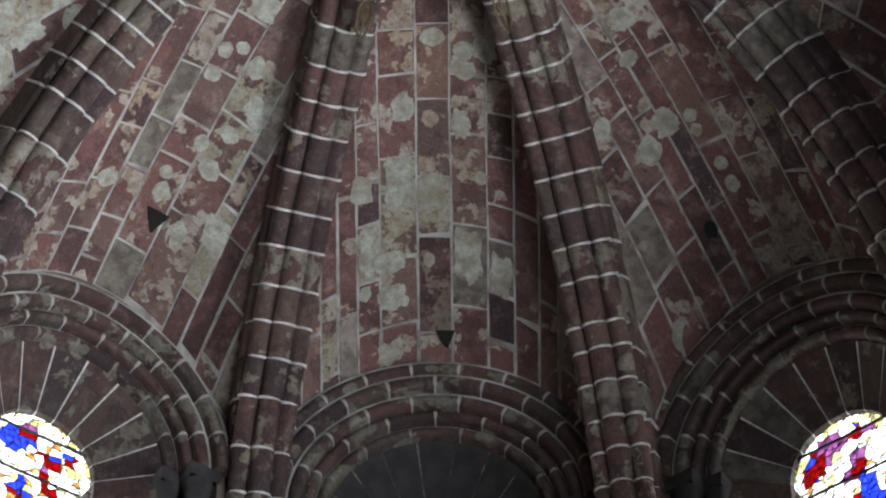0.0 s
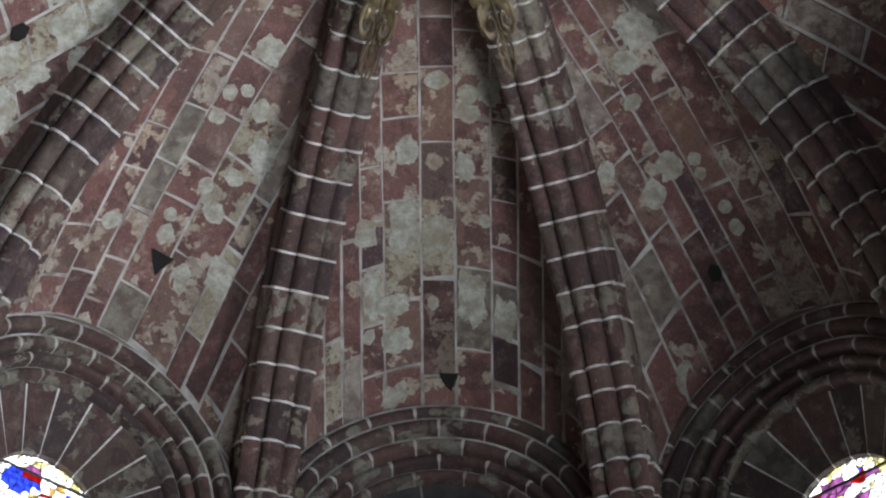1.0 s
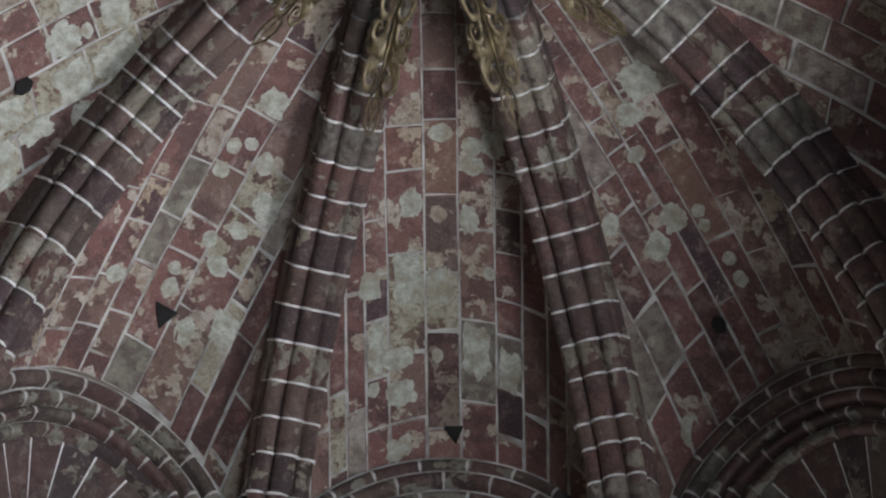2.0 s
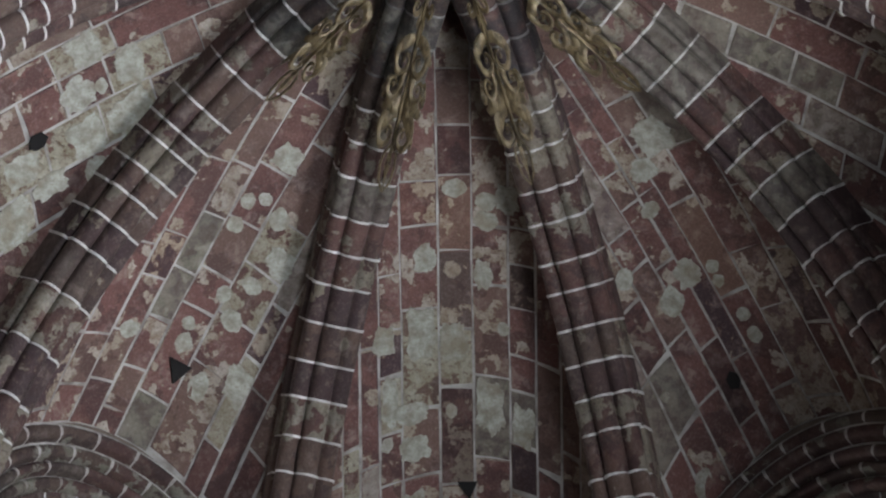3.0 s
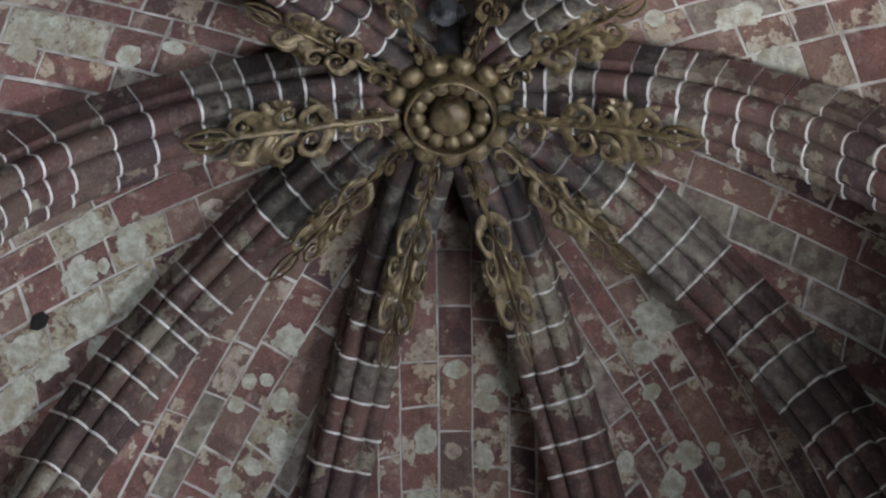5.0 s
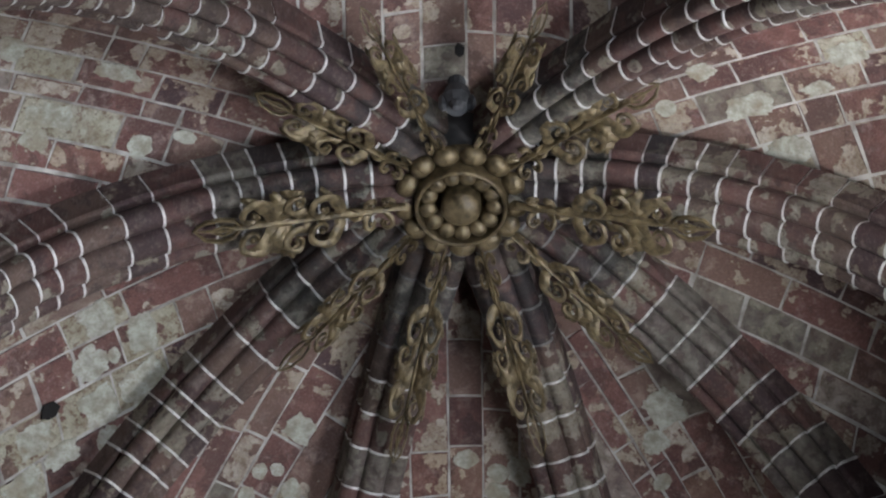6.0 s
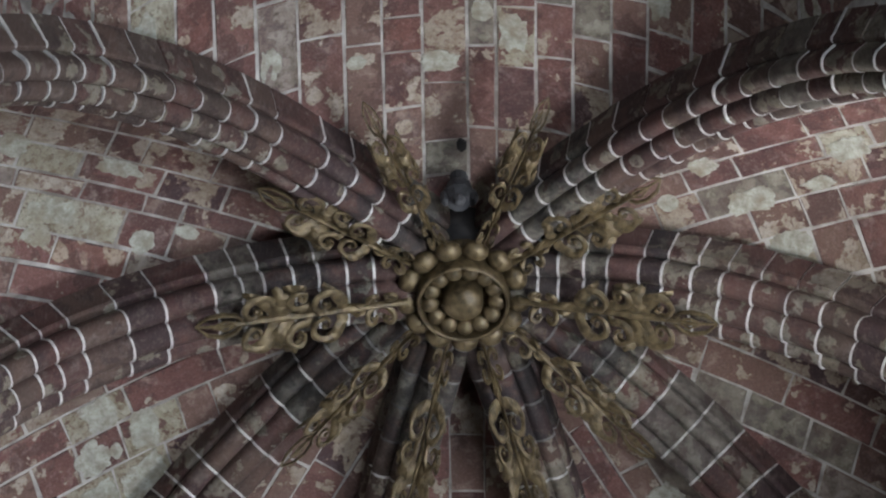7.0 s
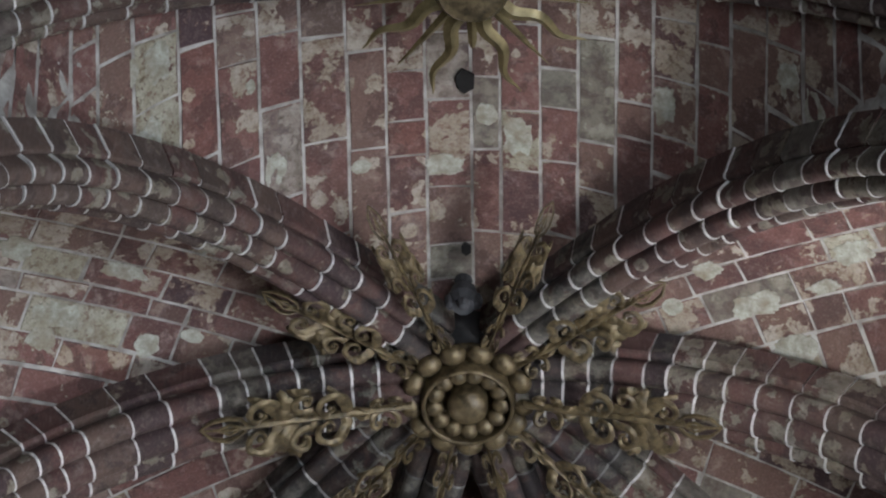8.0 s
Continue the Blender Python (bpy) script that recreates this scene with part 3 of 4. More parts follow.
def rib(theta, rho, label, beds, origin=(0, 0), sag=0.0, broad=0.88, end=1.5, darkening=0.0):
    """A moulded rib that falls from a keystone in the direction theta (degrees from +y towards +x), cut at its bed joints."""
    root = thing("vault_rib", label, "rib", "ribs of the vault")
    root.matrix_basis = pose(origin[0], origin[1], ZB - rho - sag, 0, 0, -theta)
    rng = random.Random(int(theta * 10) + 7)
    beds = [0.30] + list(beds)
    while beds[-1] < end * rho:
        beds.append(beds[-1] + rng.choice((0.22, 0.25, 0.28)))
    for a, b in zip(beds, beds[1:]):
        L = round(b - a, 2)
        # by the keystone: soot, plus the shade there, put into darker stone
        grey = b < 1.5 and rng.random() < 0.75
        if (rho, broad, L, grey) not in ARCS:
            ARCS[rho, broad, L, grey] = arc_mesh("voussoir", rho, (L - 0.014) / rho, M_RIB_GREY if grey else M_RIB, 0, 3, broad)
        # joints near the keystone: soot and painted shade as a duller pointing
        dull = b < darkening
        if (rho, broad, dull) not in ARCS:
            ARCS[rho, broad, dull] = arc_mesh("mortar_joint", rho, 0.017 / rho, M_POINT_DULL if dull else M_POINT, 0.004, 1, broad)
        # blocks stand a few millimetres off one another
        m = pose(rng.uniform(-0.004, 0.004), 0, 0, -math.degrees((a + 0.007) / rho)) @ pose(0, 0, rng.uniform(-0.005, 0.002))
        piece("voussoir", ARCS[rho, broad, L, grey], root, m)
        piece("mortar_joint", ARCS[rho, broad, dull], root, pose(0, 0, 0, -math.degrees((b - 0.0085) / rho), 0, rng.uniform(-0.25, 0.25)))
    return root


for (k, sgn), (theta, rho, sag, broad) in BUILT.items():
    rib(sgn * theta, rho, "moulded triple-roll stone rib with white pointed joints falling from the keystone", BEDS[k, sgn], (0, 0), sag, broad, darkening={"d": 1.5, "s": 1.15}.get(k, 0.0))
for sgn in (1, -1):
    rib(sgn * 96.0, 4.05, "moulded stone transverse rib with white joints beside the sun keystone", [0.55, 0.8], (0, Y2), end=1.35)

# ---- windows of the apse ----
ZC = ZB - 2.5      # centre of the window arches


def ring_mesh(name, prof, a0, a1, mat, seg=3):
    """A curved block: prof is a closed outline of (radius, y into the wall); angles in degrees round the arch."""
    rows = []
    for i in range(seg + 1):
        a = radians(a0 + (a1 - a0) * i / seg)
        rows.append([(r * math.cos(a), y, r * math.sin(a)) for r, y in prof])
    g = Geo().grid(rows, True)
    n = len(prof)
    g.cap(0, n)
    g.cap(n * seg, n, True)
    me = mesh_of(name, g.v, g.f, mat)
    bm = bmesh.new()
    bm.from_mesh(me)
    bmesh.ops.recalc_face_normals(bm, faces=bm.faces)
    bm.to_mesh(me)
    bm.free()
    return smooth(me, 35)


def roll_prof(r0, r1, y, depth):
    """A roll between two radii, its front at y."""
    c, h = (r0 + r1) / 2, (r1 - r0) / 2
    return [(r0, y + depth)] + [(c - h * math.cos(radians(a)), y + h * (1 - math.sin(radians(a))) ) for a in range(0, 181, 30)] + [(r1, y + depth)]


ORDERS = [(1.00, 1.10, -0.04), (0.895, 0.985, 0.03), (0.825, 0.893, 0.10), (0.745, 0.82, 0.17)]


def window(theta, dark, label, low=0.0):
    root = thing("window_arch", label, "window", kind="structure")
    t = radians(theta)
    root.matrix_basis = pose(S_WALL * math.sin(t), S_WALL * math.cos(t), ZC - low, 0, 0, -theta)
    for oi, (r0, r1, y) in enumerate(([(1.108, 1.20, -0.06)] if low else []) + ORDERS):
        n = 11 - oi
        gap = math.degrees(0.012 / r1)
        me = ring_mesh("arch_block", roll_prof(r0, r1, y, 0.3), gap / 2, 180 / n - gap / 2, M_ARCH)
        jm = ring_mesh("arch_joint", roll_prof(r0, r1 + 0.002, y - 0.001, 0.3), -gap, gap, M_MORTAR, 1)
        for i in range(n):
            piece("arch_block", me, root, Matrix.Rotation(-radians(180 / n * i), 4, "Y"))
            if i:
                piece("arch_joint", jm, root, Matrix.Rotation(-radians(180 / n * i), 4, "Y"))
        hoop = ring_mesh("mortar_line", [(r1 - 0.004, y + 0.028), (r1 + 0.012, y + 0.022), (r1 + 0.012, y + 0.2), (r1 - 0.004, y + 0.2)], 0, 180, M_MORTAR, 24)
        piece("mortar_line", hoop, root)
    # splayed voussoirs
    n = 9
    gap = 0.6
    # dark: the window's shade is put into its block and joint colours
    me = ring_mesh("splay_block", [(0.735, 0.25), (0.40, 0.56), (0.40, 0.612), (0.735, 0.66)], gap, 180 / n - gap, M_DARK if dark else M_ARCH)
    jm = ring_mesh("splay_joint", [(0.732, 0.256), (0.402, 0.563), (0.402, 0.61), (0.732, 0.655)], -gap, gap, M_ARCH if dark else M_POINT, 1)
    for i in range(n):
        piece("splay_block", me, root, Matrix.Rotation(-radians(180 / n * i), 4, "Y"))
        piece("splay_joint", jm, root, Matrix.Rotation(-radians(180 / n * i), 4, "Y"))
    # jambs, shafts and capitals
    for sg in (1, -1):
        g = Geo()
        rows = [[(sg * 0.735, 0.25, z), (sg * 0.40, 0.56, z), (sg * 0.40, 0.75, z), (sg * 0.735, 0.75, z)] for z in (-3.0, -1.6, -0.006)]
        g.grid(rows, True)
        g.cap(0, 4)
        g.cap(8, 4, True)
        piece("jamb", g.mesh("jamb", M_ARCH), root)
        g = Geo()
        g.grid([[(sg * 0.735, 0.262, z), (sg * 1.08, 0.262, z), (sg * 1.08, 0.74, z), (sg * 0.735, 0.74, z)] for z in (-3.0, -0.008)], True)
        g.cap(0, 4)
        g.cap(4, 4, True)
        piece("reveal", g.mesh("reveal", M_WALL), root)
        for r, y, rad in ((0.94, 0.06, 0.075), (0.785, 0.2, 0.06)):
            s = Geo().tube([(sg * r, y + rad, -3.0), (sg * r, y + rad, -0.36)], [rad, rad], 14)
            shaft = piece("shaft", s.mesh("shaft", M_ARCH), root)
            cp = Geo()
            rings = ((rad * 1.0, -0.36), (rad * 1.25, -0.34), (rad * 1.0, -0.31), (rad * 1.15, -0.2), (rad * 1.5, -0.1))
            cp.grid([[(sg * r + q * math.cos(a), y + rad + q * math.sin(a), z) for a in (2 * math.pi * i / 12 for i in range(12))] for q, z in rings], True)
            cp.grid([[(sg * r + sx * q, y + rad + sy * q, z) for sx, sy in ((-1, -1), (1, -1), (1, 1), (-1, 1))] for q, z in ((rad * 1.35, -0.1), (rad * 1.6, -0.08), (rad * 1.6, -0.01), (rad * 1.0, -0.008))], True)
            piece("capital", cp.mesh("capital", M_DARK), shaft, label="dark carved capital")
    return root


def stained(root, seed):
    """Coloured panes in leads, lit by the sky behind them."""
    rng = random.Random(seed)
    palette = {"white": (0.82, 0.82, 0.80), "yellow": (0.60, 0.57, 0.36), "blue": (0.10, 0.15, 0.62), "red": (0.30, 0.025, 0.03), "violet": (0.32, 0.17, 0.31), "amber": (0.46, 0.34, 0.17)}
    mats = {}
    for k, c in palette.items():
        N = Nodes("glass_" + k)
        pos = N.t.nodes.new("ShaderNodeTexCoord").outputs["Object"]
        f = N.noise(pos, 26.0, 4).outputs[0]
        tr = N.t.nodes.new("ShaderNodeBsdfTransparent")
        N.put(tr.inputs[0], N.mix(N.step(f, 0.3, 0.7), (*c, 1), tuple(0.55 * x for x in c) + (1,)))
        gl = N.t.nodes.new("ShaderNodeBsdfGlossy")
        gl.inputs["Roughness"].default_value = 0.1
        mx = N.t.nodes.new("ShaderNodeMixShader")
        mx.inputs[0].default_value = 0.04
        N.put(mx.inputs[1], tr.outputs[0])
        N.put(mx.inputs[2], gl.outputs[0])
        N.put(N.t.nodes["Material Output"].inputs[0], mx.outputs[0])
        mats[k] = N.m
    glazing = thing("stained_glass", "leaded stained glass in blue, red, yellow and white", "window")
    glazing.matrix_basis = root.matrix_basis.copy()
    deep = ["blue", "red", "violet"] if seed % 2 else ["violet", "red", "blue"]

    def tint_at(x, z):
        """White drapery broken by patches of one deep colour each."""
        n = noise.noise((x * 5.5 + seed, z * 4.5, seed * 0.7))
        m = noise.noise((x * 3.1, z * 3.1 + seed, 4.2))
        if n > 0.17:
            return deep[0] if m > 0.08 else deep[1] if m > -0.16 else deep[2]
        return rng.choice(["white"] * 9 + ["yellow", "amber"])

    nx, nz = 15, 30
    x0, z0, dx, dz = -0.45, -1.35, 0.06, 0.061
    P = {}
    for i in range(nx + 1):
        for j in range(nz + 1):
            P[i, j] = (x0 + dx * i + rng.uniform(-0.023, 0.023), z0 + dz * j + rng.uniform(-0.023, 0.023))
    lead = Geo()
    for i in range(nx):
        for j in range(nz):
            q = [P[i, j], P[i + 1, j], P[i + 1, j + 1], P[i, j + 1]]
            quads = [q] if rng.random() < 0.5 else [[q[0], q[1], q[2]], [q[0], q[2], q[3]]]
            for k in quads:
                if all(math.hypot(p[0], max(p[1], 0)) > 0.43 for p in k):
                    continue
                edge = any(math.hypot(p[0], max(p[1], 0)) > 0.36 for p in k)
                v = [(p[0], 0.60, p[1]) for p in k] + [(p[0], 0.604, p[1]) for p in k]
                m = len(k)
                f = [tuple(range(m)), tuple(range(2 * m - 1, m - 1, -1))] + [(a, (a + 1) % m, m + (a + 1) % m, m + a) for a in range(m)]
                ob = piece("pane", mesh_of("pane", v, f, mats[rng.choice(["yellow", "white", "white"]) if edge else tint_at(sum(p[0] for p in k) / m, sum(p[1] for p in k) / m)]), glazing)
                ob.visible_shadow = False
                for a in range(m):
                    p, r = k[a], k[(a + 1) % m]
                    lead.tube([(p[0], 0.598, p[1]), (r[0], 0.598, r[1])], [0.0034, 0.0034], 4)
    piece("leading", lead.mesh("leading", M_LEAD), glazing, label="dark lead cames")
    for z in (0.22, -0.16, -0.54, -0.92):
        half = math.sqrt(0.43 ** 2 - max(z, 0) ** 2)
        bar = Geo()
        bar.tube([(-half, 0.588, z), (half, 0.588, z)], [0.011, 0.011], 6)
        piece("saddle_bar", bar.mesh("saddle_bar", M_LEAD), glazing, label="black iron bar across the glass")
    back = Nodes("overcast_sky")
    em = back.t.nodes.new("ShaderNodeEmission")
    em.inputs[0].default_value, em.inputs[1].default_value = (0.95, 0.98, 1.0, 1), 8.0
    back.put(back.t.nodes["Material Output"].inputs[0], em.outputs[0])
    b = new("backdrop", mesh_of("backdrop", [(-1.6, 1.6, -3), (1.6, 1.6, -3), (1.6, 1.6, 3.2), (-1.6, 1.6, 3.2)], [(0, 1, 2, 3)], back.m))
    b.matrix_basis = root.matrix_basis.copy()
    tagged(b, "bright white sky behind the stained glass", "sky", kind="structure")


SIDE = 34.6
SIDE_R = 35.7
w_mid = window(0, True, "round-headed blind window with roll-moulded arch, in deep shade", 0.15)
w_left = window(-SIDE, False, "round-headed window with roll-moulded arch of red sandstone")
w_right = window(SIDE_R, False, "round-headed window with roll-moulded sandstone arch in shade", 0.15)
stained(w_left, 3)
stained(w_right, 8)
# added dark panel, so no light spills through the middle window
bd = new("window_light_block", mesh_of("window_light_block", [(-0.45, 0.62, -3), (0.45, 0.62, -3), (0.45, 0.62, 0.5), (-0.45, 0.62, 0.5), (-0.45, 0.66, -3), (0.45, 0.66, -3), (0.45, 0.66, 0.5), (-0.45, 0.66, 0.5)],
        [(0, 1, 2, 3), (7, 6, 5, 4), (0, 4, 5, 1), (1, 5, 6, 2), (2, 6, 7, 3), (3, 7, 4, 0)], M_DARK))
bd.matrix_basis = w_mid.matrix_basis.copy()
tagged(bd, "added dark panel blocking light in the middle window", "board", kind="structure")


# ---- walls, floor and the closed rest of the church ----
def wall_with_arch(name, theta, half, opening, low=0.0):
    """A thick wall panel whose face lies just behind the arch mouldings."""
    t = radians(theta)
    y0, y1 = 0.06, 0.72
    outer = [(-half, -ZC), (half, -ZC), (half, 2.9), (-half, 2.9)]
    g = Geo()
    if not opening:
        v = [(x, y0, z) for x, z in outer] + [(x, y1, z) for x, z in outer]
        g.v, g.f = v, [(0, 1, 2, 3), (7, 6, 5, 4), (0, 4, 5, 1), (1, 5, 6, 2), (2, 6, 7, 3), (3, 7, 4, 0)]
    else:
        r, n = 1.05, 16
        arch = [(r * math.cos(math.pi * i / n), r * math.sin(math.pi * i / n)) for i in range(n + 1)]
        inner = [(r, -3.0)] + arch + [(-r, -3.0)]
        out = [(half, -3.0)] + [(half * max(-1, min(1, 1.6 * math.cos(math.pi * i / n))), 2.9 * min(1, 1.6 * math.sin(math.pi * i / n))) for i in range(n + 1)] + [(-half, -3.0)]
        rows = [[(x, y0, z) for x, z in out], [(x, y0, z) for x, z in inner], [(x, y1, z) for x, z in inner], [(x, y1, z) for x, z in out]]
        g.grid(rows)
        n0 = len(g.v)
        lo = [(-half, -ZC), (half, -ZC), (half, -3.0), (-half, -3.0)]
        g.v += [(x, y0, z) for x, z in lo] + [(x, y1, z) for x, z in lo]
        g.f += [tuple(n0 + i for i in f) for f in [(0, 1, 2, 3), (7, 6, 5, 4), (0, 4, 5, 1), (1, 5, 6, 2), (2, 6, 7, 3), (3, 7, 4, 0)]]
    ob = new(name, mesh_of(name, g.v, g.f, M_WALL))
    ob.matrix_basis = pose(S_WALL * math.sin(t), S_WALL * math.cos(t), ZC - low, 0, 0, -theta)
    return tagged(ob, "dark red sandstone apse wall", "wall", kind="structure")


wall_with_arch("wall_apse_middle", 0, 1.35, True, 0.15)
for sg, nm in ((1, "right"), (-1, "left")):
    wall_with_arch("wall_apse_" + nm, SIDE_R if sg > 0 else -SIDE, 1.35, True, 0.15 if sg > 0 else 0.0)
    wall_with_arch("wall_apse_side_" + nm, sg * 73, 1.75, False)


def slab(name, x0, x1, y0, y1, z0, z1, mat, label, cat):
    v = [(x, y, z) for z in (z0, z1) for x, y in ((x0, y0), (x1, y0), (x1, y1), (x0, y1))]
    ob = new(name, mesh_of(name, v, [(3, 2, 1, 0), (4, 5, 6, 7), (0, 1, 5, 4), (1, 2, 6, 5), (2, 3, 7, 6), (3, 0, 4, 7)], mat))
    return tagged(ob, label, cat, kind="structure")


slab("floor", -5.5, 5.5, -26, 6, -0.2, 0, M_FLOOR, "worn grey stone church floor", "floor")
slab("wall_north", -5.4, -4.7, -26, 1.6, 0, ZB + 1, M_WALL, "plain sandstone choir wall", "wall")
slab("wall_south", 4.7, 5.4, -26, 1.6, 0, ZB + 1, M_WALL, "plain sandstone choir wall", "wall")
slab("wall_west", -5.4, 5.4, -26.6, -26, 0, ZB + 1, M_WALL, "plain sandstone end wall", "wall")
slab("ceiling", -5.4, 5.4, -26, Y2 - 0.12, ZB + 0.45, ZB + 0.9, M_WALL, "plain stone vault over the choir", "ceiling")
# unseen slab, added to stop sky light leaking in between the webs
slab("roof", -5.6, 5.6, Y2 - 0.1, 6.2, ZB + 1.0, ZB + 1.3, M_WALL, "unseen slab added above the vault to keep sky light out", "roof")

# ---- gilded keystone ----
boss = thing("keystone_boss", "round gilded keystone rosette with petals and a domed centre", "boss", at=(0, 0, ZB))
piece("dome", Geo().lathe([(0.002, -0.295)] + [(0.128 * math.sin(radians(a)), -0.225 - 0.07 * math.cos(radians(a))) for a in range(12, 91, 13)] + [(0.129, -0.215), (0.126, -0.1)], 40).mesh("dome", M_GOLD), boss)
dish = piece("dish", Geo().lathe([(0.11, -0.085), (0.17, -0.085), (0.21, -0.12), (0.268, -0.15), (0.272, -0.225)]
                                 + [(0.284 + 0.014 * math.cos(radians(a)), -0.232 - 0.014 * math.sin(radians(a))) for a in range(160, -1, -40)]
                                 + [(0.30, -0.2), (0.304, -0.06), (0.335, -0.02), (0.345, 0.0), (0.345, 0.1), (0.1, 0.12)], 56).mesh("dish", M_GOLD), boss)


def petal_mesh(name, r, wid, dep, tall, z, tilt):
    """A plump petal, pinched along its middle."""
    g = Geo()
    m = Matrix.Rotation(radians(tilt), 3, "Y")
    g.ellipsoid((r, 0, z), dep, wid, tall, m, 16, 9)
    g.ellipsoid((r, 0, z - tall * 0.10), dep * 0.97, wid * 0.10, tall * 0.98, m, 8, 7)
    return g.mesh(name, M_GOLD, 60)


pm = petal_mesh("inner_petal", 0.216, 0.058, 0.060, 0.042, -0.182, 16)
for i in range(13):
    piece("inner_petal", pm, dish, pose(0, 0, 0, 0, 0, 360 / 13 * i + 5))
pm = petal_mesh("outer_petal", 0.358, 0.090, 0.078, 0.062, -0.135, 24)
for i in range(13):
    piece("outer_petal", pm, boss, pose(0, 0, 0, 0, 0, 360 / 13 * i + 6))
key = Geo().lathe([(0.02, -0.02), (0.33, -0.02), (0.36, 0.02), (0.36, 0.4), (0.02, 0.4)], 24)
tagged(new("keystone", key.mesh("keystone", M_DARK)), "dark grey stone keystone block behind the gilded rosette", "keystone", kind="structure").location = (0, 0, ZB)


# ---- gilded leaf arms ----
def band(g, pts, widths, lobes=0, side=1, cup=0.008, thick=0.006):
    """A cupped ribbon of beaten metal along a line; its outer edge is cut into lobes."""
    pts = [Vector(p) for p in pts]
    n = len(pts) - 1
    loop = []
    for i, p in enumerate(pts):
        d = pts[min(i + 1, n)] - pts[max(i - 1, 0)]
        s = Vector((-d.y, d.x, 0)).normalized() * side
        w, f = widths[i], i / n
        cut = 0.72 + 0.28 * abs(math.sin(math.pi * lobes * f)) if lobes else 1.0
        top = []
        for k in (-1.0, -0.5, 0.0, 0.55, 1.0):
            across = w * k * (cut if k > 0 else 1.0)
            fold = 0.006 * math.cos(2 * math.pi * lobes * f) * max(k, 0) if lobes else 0
            top.append(p + s * across + Vector((0, 0, -cup * (1 - k * k) + fold)))
        loop.append(top + [q + Vector((0, 0, thick)) for q in top[::-1]])
    n0 = len(g.v)
    g.grid(loop, True)
    g.cap(n0, 10)
    g.cap(n0 + 10 * n, 10)


def scroll(cx, cy, r0, r1, a0, sweep, w0, w1, lobes, root=None):
    """A leaf that springs from the stem at root and rolls up into an eye; angles in degrees."""
    g = Geo()
    n = 30
    pts, wd = [], []
    out = 1 if sweep < 0 else -1
    if root:
        ax, ay = cx + r0 * math.cos(radians(a0)), cy + r0 * math.sin(radians(a0))
        for i in range(4):
            f = i / 4
            pts.append((root[0] + (ax - root[0]) * f, root[1] + (ay - root[1]) * f, -0.006 - 0.012 * f))
            wd.append(w0 * (0.45 + 0.4 * f))
    for i in range(n + 1):
        f = i / n
        a = radians(a0 + sweep * f)
        r = r0 + (r1 - r0) * f ** 0.85
        pts.append((cx + r * math.cos(a), cy + r * math.sin(a), -0.018 - 0.03 * math.sin(math.pi * min(f * 1.3, 1)) - 0.012 * f))
        wd.append((w0 + (w1 - w0) * f ** 0.7) * (1.0 if f < 0.9 else 1 - 3 * (f - 0.9)))
    band(g, pts, wd, lobes, out)
    g.ellipsoid((cx, cy, -0.034), r1 * 0.72, r1 * 0.72, r1 * 0.62, None, 10, 6)
    return g


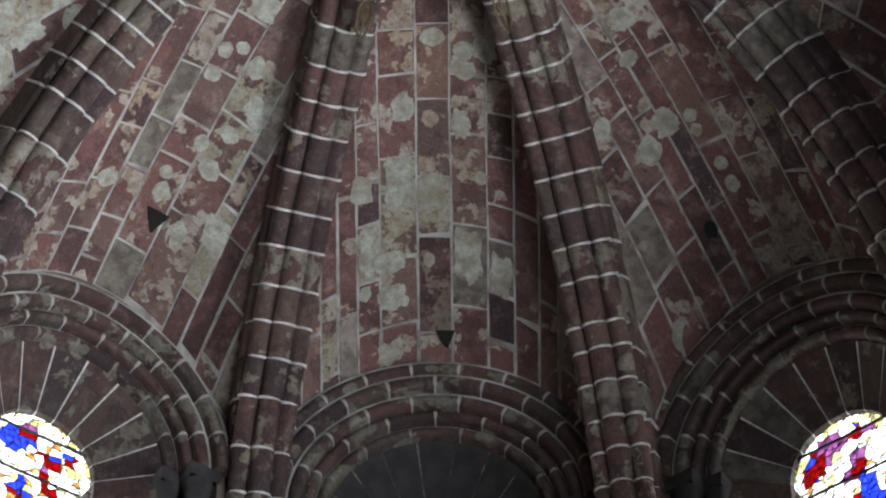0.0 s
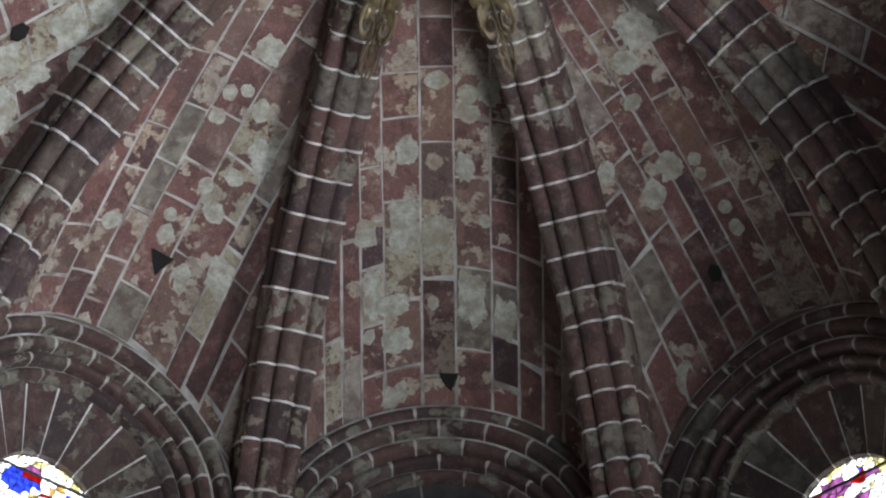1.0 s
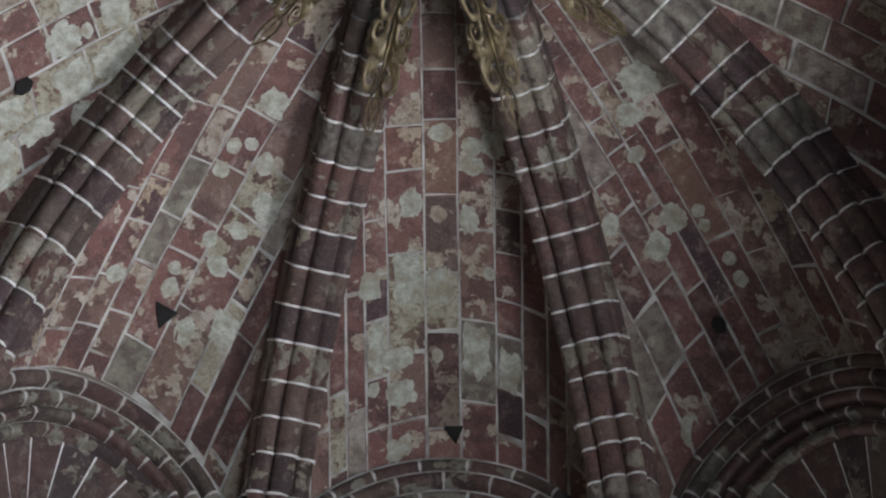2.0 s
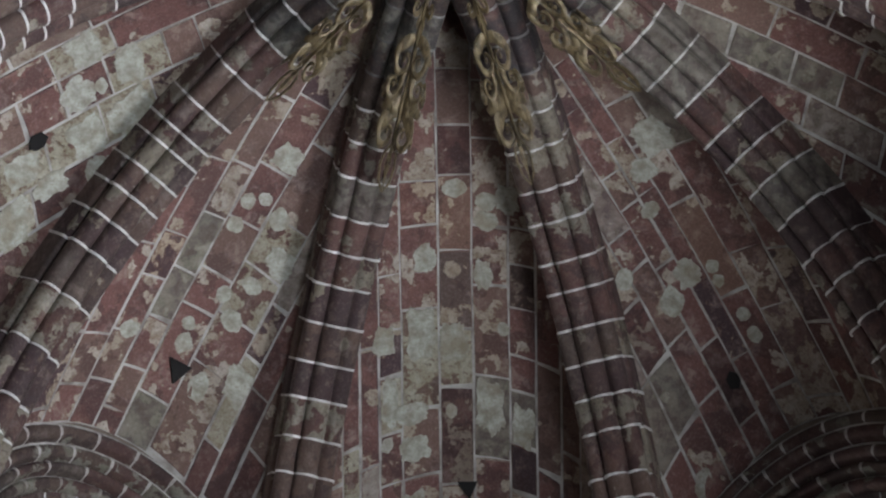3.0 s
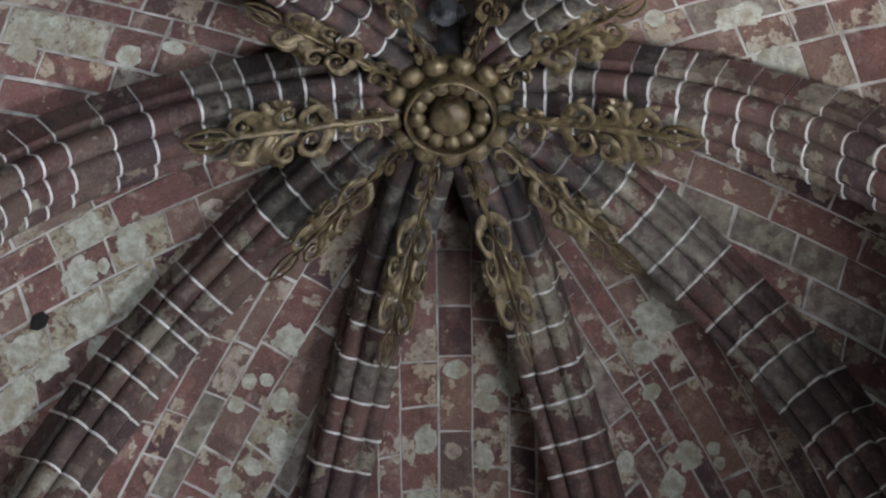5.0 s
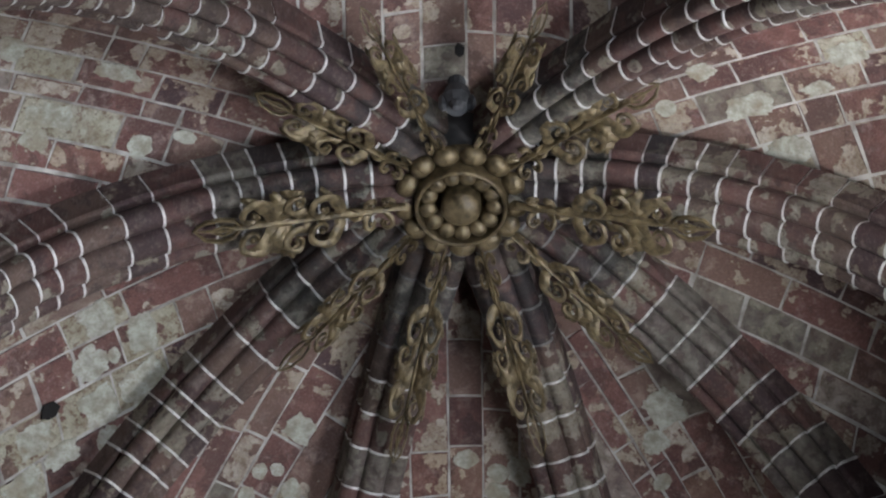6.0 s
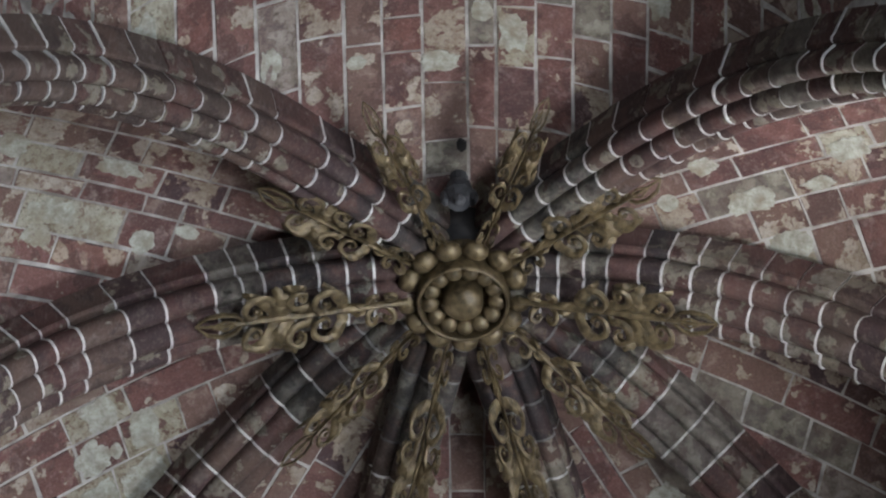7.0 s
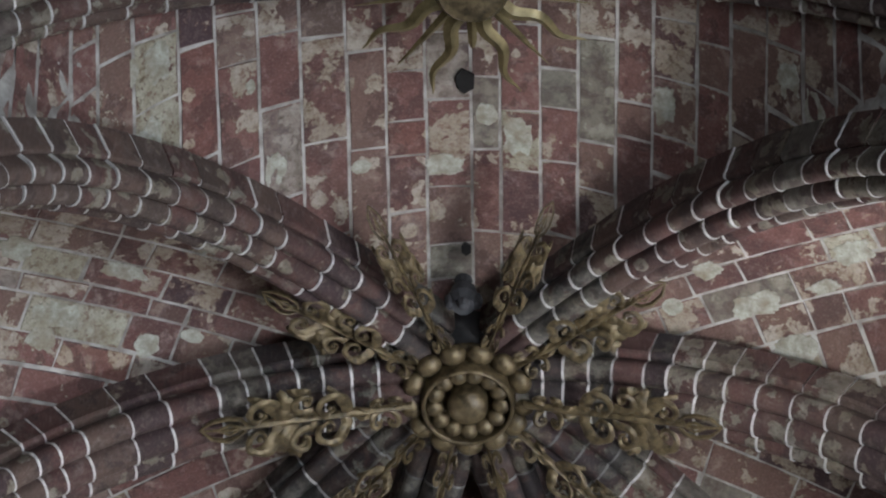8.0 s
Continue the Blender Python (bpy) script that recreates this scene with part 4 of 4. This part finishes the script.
def gilded_arm():
    root = thing("gilded_spray", "openwork gilded acanthus spray under a vault rib", "ornament", "sprays round the keystone")
    g = Geo()
    xs = [0.05 * k for k in range(21)]
    band(g, [(x, 0, -0.012) for x in xs], [0.020 + 0.012 * math.exp(-((x - 0.33) / 0.05) ** 2) + 0.014 * math.exp(-((x - 0.72) / 0.05) ** 2) for x in xs], 0, 1, 0.02, 0.01)
    stem = piece("stem", g.mesh("stem", M_GOLD), root)
    for sg in (1, -1):
        def put(cx, cy, r0, r1, a0, sweep, w0, w1, lobes, foot=None):
            g = scroll(cx, sg * cy, r0, r1, sg * a0, sg * sweep, w0, w1, lobes, (foot, 0) if foot is not None else None)
            piece("scroll", g.mesh("scroll", M_GOLD, 24), stem)
        # four small curls by the rosette, then three pairs of large scrolls
        put(0.115, 0.072, 0.040, 0.018, 250, -300, 0.018, 0.011, 0, 0.15)
        put(0.205, 0.072, 0.042, 0.018, 290, 300, 0.018, 0.011, 0, 0.16)
        put(0.490, 0.078, 0.118, 0.026, 205, -400, 0.036, 0.009, 5, 0.34)
        put(0.635, 0.135, 0.088, 0.024, 235, 400, 0.030, 0.009, 4, 0.55)
        put(0.890, 0.088, 0.122, 0.026, 205, -400, 0.038, 0.009, 5, 0.73)
        for path, w, lobes, name in ((((0.37, 0.02), (0.40, 0.13), (0.50, 0.20)), 0.034, 3, "leaf"), (((0.68, 0.03), (0.72, 0.13), (0.78, 0.21)), 0.05, 4, "leaf"),
                                     (((0.69, 0.02), (0.76, 0.08), (0.79, 0.14)), 0.034, 3, "leaf"), (((0.60, 0.17), (0.67, 0.225), (0.73, 0.20)), 0.036, 3, "leaf"),
                                     (((0.78, 0.03), (0.84, 0.19), (0.96, 0.185)), 0.036, 4, "leaf"), (((0.24, 0.01), (0.28, 0.04), (0.33, 0.03)), 0.014, 2, "leaf")):
            g = Geo()
            a, b, c = (Vector((x, sg * y)) for x, y in path)
            line = [(1 - f) ** 2 * a + 2 * f * (1 - f) * b + f * f * c for f in (i / 16 for i in range(17))]
            band(g, [(p.x, p.y, -0.008 - 0.03 * math.sin(math.pi * i / 16)) for i, p in enumerate(line)],
                 [w * (0.35 + 0.65 * math.sin(math.pi * min(0.15 + 0.85 * i / 16, 1)) ** 0.8) for i in range(17)], lobes, sg)
            piece(name, g.mesh(name, M_GOLD, 24), stem)
    g = Geo()
    for sg in (1, -1):
        g.tube([(0.95, 0, -0.01), (1.0, sg * 0.060, -0.015), (1.07, sg * 0.078, -0.02), (1.16, sg * 0.062, -0.012), (1.23, 0, 0)], [0.010, 0.014, 0.015, 0.014, 0.005], 6)
        g.tube([(1.0, sg * 0.008, -0.02), (1.06, sg * 0.034, -0.024), (1.13, sg * 0.005, -0.02)], [0.006, 0.008, 0.006], 6)
    g.tube([(0.93, 0, -0.012), (1.08, 0, -0.022), (1.22, 0, -0.005)], [0.012, 0.012, 0.006], 6)
    piece("bud", g.mesh("bud", M_GOLD), root)
    return root


# direction, droop of the tip, roll, breadth, length
ARMS = [(16.5, 0.50, 18, 0.62, 1.27), (-14.5, 0.50, 18, 0.62, 1.29), (49.5, 0.48, -6, 0.72, 1.08), (-47.5, 0.48, 6, 0.55, 1.08), (92.0, 0.53, 0, 1.12, 1.05),
        (-93.0, 0.53, 0, 1.12, 1.12), (127.0, 0.2, 6, 0.95, 0.98), (-125.0, 0.2, 12, 0.74, 0.98), (161.0, 0.22, 10, 0.52, 1.07), (-159.0, 0.22, 10, 0.52, 1.07)]
proto = gilded_arm()
poses = []
for th, droop, lean, broad, long in ARMS:
    m = pose(0.36 * math.sin(radians(th)), 0.36 * math.cos(radians(th)), ZB - (0.21 if 80 < abs(th) < 100 else 0.10), 0, 0, 90 - th)
    poses.append(m @ pose(0, 0, 0, 0, math.degrees(math.atan2(droop - (0.21 if 80 < abs(th) < 100 else 0.1), 1.2)), 0) @ pose(0, 0, 0, math.copysign(lean, -th * lean), 0, 0) @ Matrix.Diagonal((long, broad, 1.3, 1)))
for m in poses[1:]:
    copy_thing(proto, m)
proto.matrix_basis = poses[0]

# ---- small carved figure at the keystone ----
g = Geo()
g.lathe([(0.01, -0.10), (0.07, -0.09), (0.10, -0.02), (0.085, 0.08), (0.05, 0.13), (0.06, 0.2)], 10)
g.ellipsoid((0.0, -0.05, -0.13), 0.045, 0.04, 0.05, None, 8, 5).ellipsoid((0.085, 0.0, -0.03), 0.04, 0.05, 0.07, None, 7, 5).ellipsoid((-0.085, 0.0, -0.03), 0.04, 0.05, 0.07, None, 7, 5)
tagged(new("carved_figure", g.mesh("carved_figure", M_FIGURE, 30)), "small sooty carved stone figure beside the keystone", "carving").location = (-0.02, -0.60, ZB + 0.13)

# ---- gilded sun ----
sun = thing("sun_keystone", "gilded sun keystone with straight and wavy rays", "boss", at=(0.06, Y2 - 0.02, ZB - 0.08))
piece("disc", Geo().lathe([(0.002, -0.1), (0.12, -0.095), (0.17, -0.075), (0.20, -0.08), (0.225, -0.04), (0.225, 0.1), (0.05, 0.3)], 40).mesh("disc", M_GOLD), sun)
def blade(pts, widths, tall=0.03):
    """A ray with a sharp ridge: a flattened diamond drawn along a line."""
    rows = []
    for i, (x, y, z) in enumerate(pts):
        dx, dy = pts[min(i + 1, len(pts) - 1)][0] - pts[max(i - 1, 0)][0], pts[min(i + 1, len(pts) - 1)][1] - pts[max(i - 1, 0)][1]
        q = math.hypot(dx, dy)
        sx, sy, w = -dy / q, dx / q, widths[i]
        h = min(tall, w)
        rows.append([(x + sx * w, y + sy * w, z), (x, y, z - h), (x - sx * w, y - sy * w, z), (x, y, z + h * 0.6)])
    g = Geo().grid(rows, True)
    g.cap(0, 4)
    g.cap(4 * (len(rows) - 1), 4, True)
    return g.mesh("ray", M_SUN, 25)


wavy = blade([(0.2 + 0.58 * k / 24, 0.026 * math.sin(k / 24 * 3.4 * math.pi), -0.02) for k in range(25)], [0.047 * (1 - (k / 24) ** 1.6) + 0.004 for k in range(25)])
broken = blade([(0.2, 0, -0.01), (0.38, 0, -0.01), (0.42, 0, -0.008)], [0.034, 0.026, 0.014])
straight = blade([(0.2, 0, -0.01), (0.45, 0, -0.01), (0.72, 0, 0)], [0.034, 0.02, 0.002])
for i in range(18):
    piece("ray", wavy if i % 2 else broken if i == 4 else straight, sun, pose(0, 0, 0, 0, 0, 20 * i + 10))


# ---- holes for ropes and scaffolding ----
# a proud near-black plug paints a hole's inner shade; the web stays uncut
def hole(w, u, v, size, tri=True):
    c = w.at(u, v)
    e1, e2 = (w.at(u + 0.05, v) - c).normalized(), (w.at(u, v + 0.05) - c).normalized()
    nrm = e1.cross(e2).normalized()
    if nrm.z > 0:
        nrm = -nrm
    shape = [(-0.4, -0.8), (-0.5, 0.7), (0.9, 0.1)] if tri else [(math.cos(a) * 0.7, math.sin(a) * 0.5) for a in (0.3, 1.2, 2.0, 3.0, 4.1, 5.2)]
    g = Geo()
    for lift in (0.032, -0.03):
        g.v += [tuple(c + nrm * lift + e1 * a * size + e2 * b * size) for a, b in shape]
    n = len(shape)
    g.f = [tuple(range(n))] + [(i, (i + 1) % n, n + (i + 1) % n, n + i) for i in range(n)]
    tagged(new("hole_shade_plug", mesh_of("hole_shade_plug", g.v, g.f, M_HOLE)), "near-black plug painting the shade of a small vault hole", "hole", kind="structure")


hole(WEBS[0][0], 3.9, 0.08, 0.09)
hole(WEBS[4][0], 3.58, 0.20, 0.115)
hole(WEBS[1][0], 3.66, -0.25, 0.10, False)
hole(WEBS[5][0], 3.02, 0.57, 0.11, False)
hole(WEBS[7][0], 2.1, -0.01, 0.13, False)
hole(WEBS[7][0], 0.84, 0.0, 0.07, False)
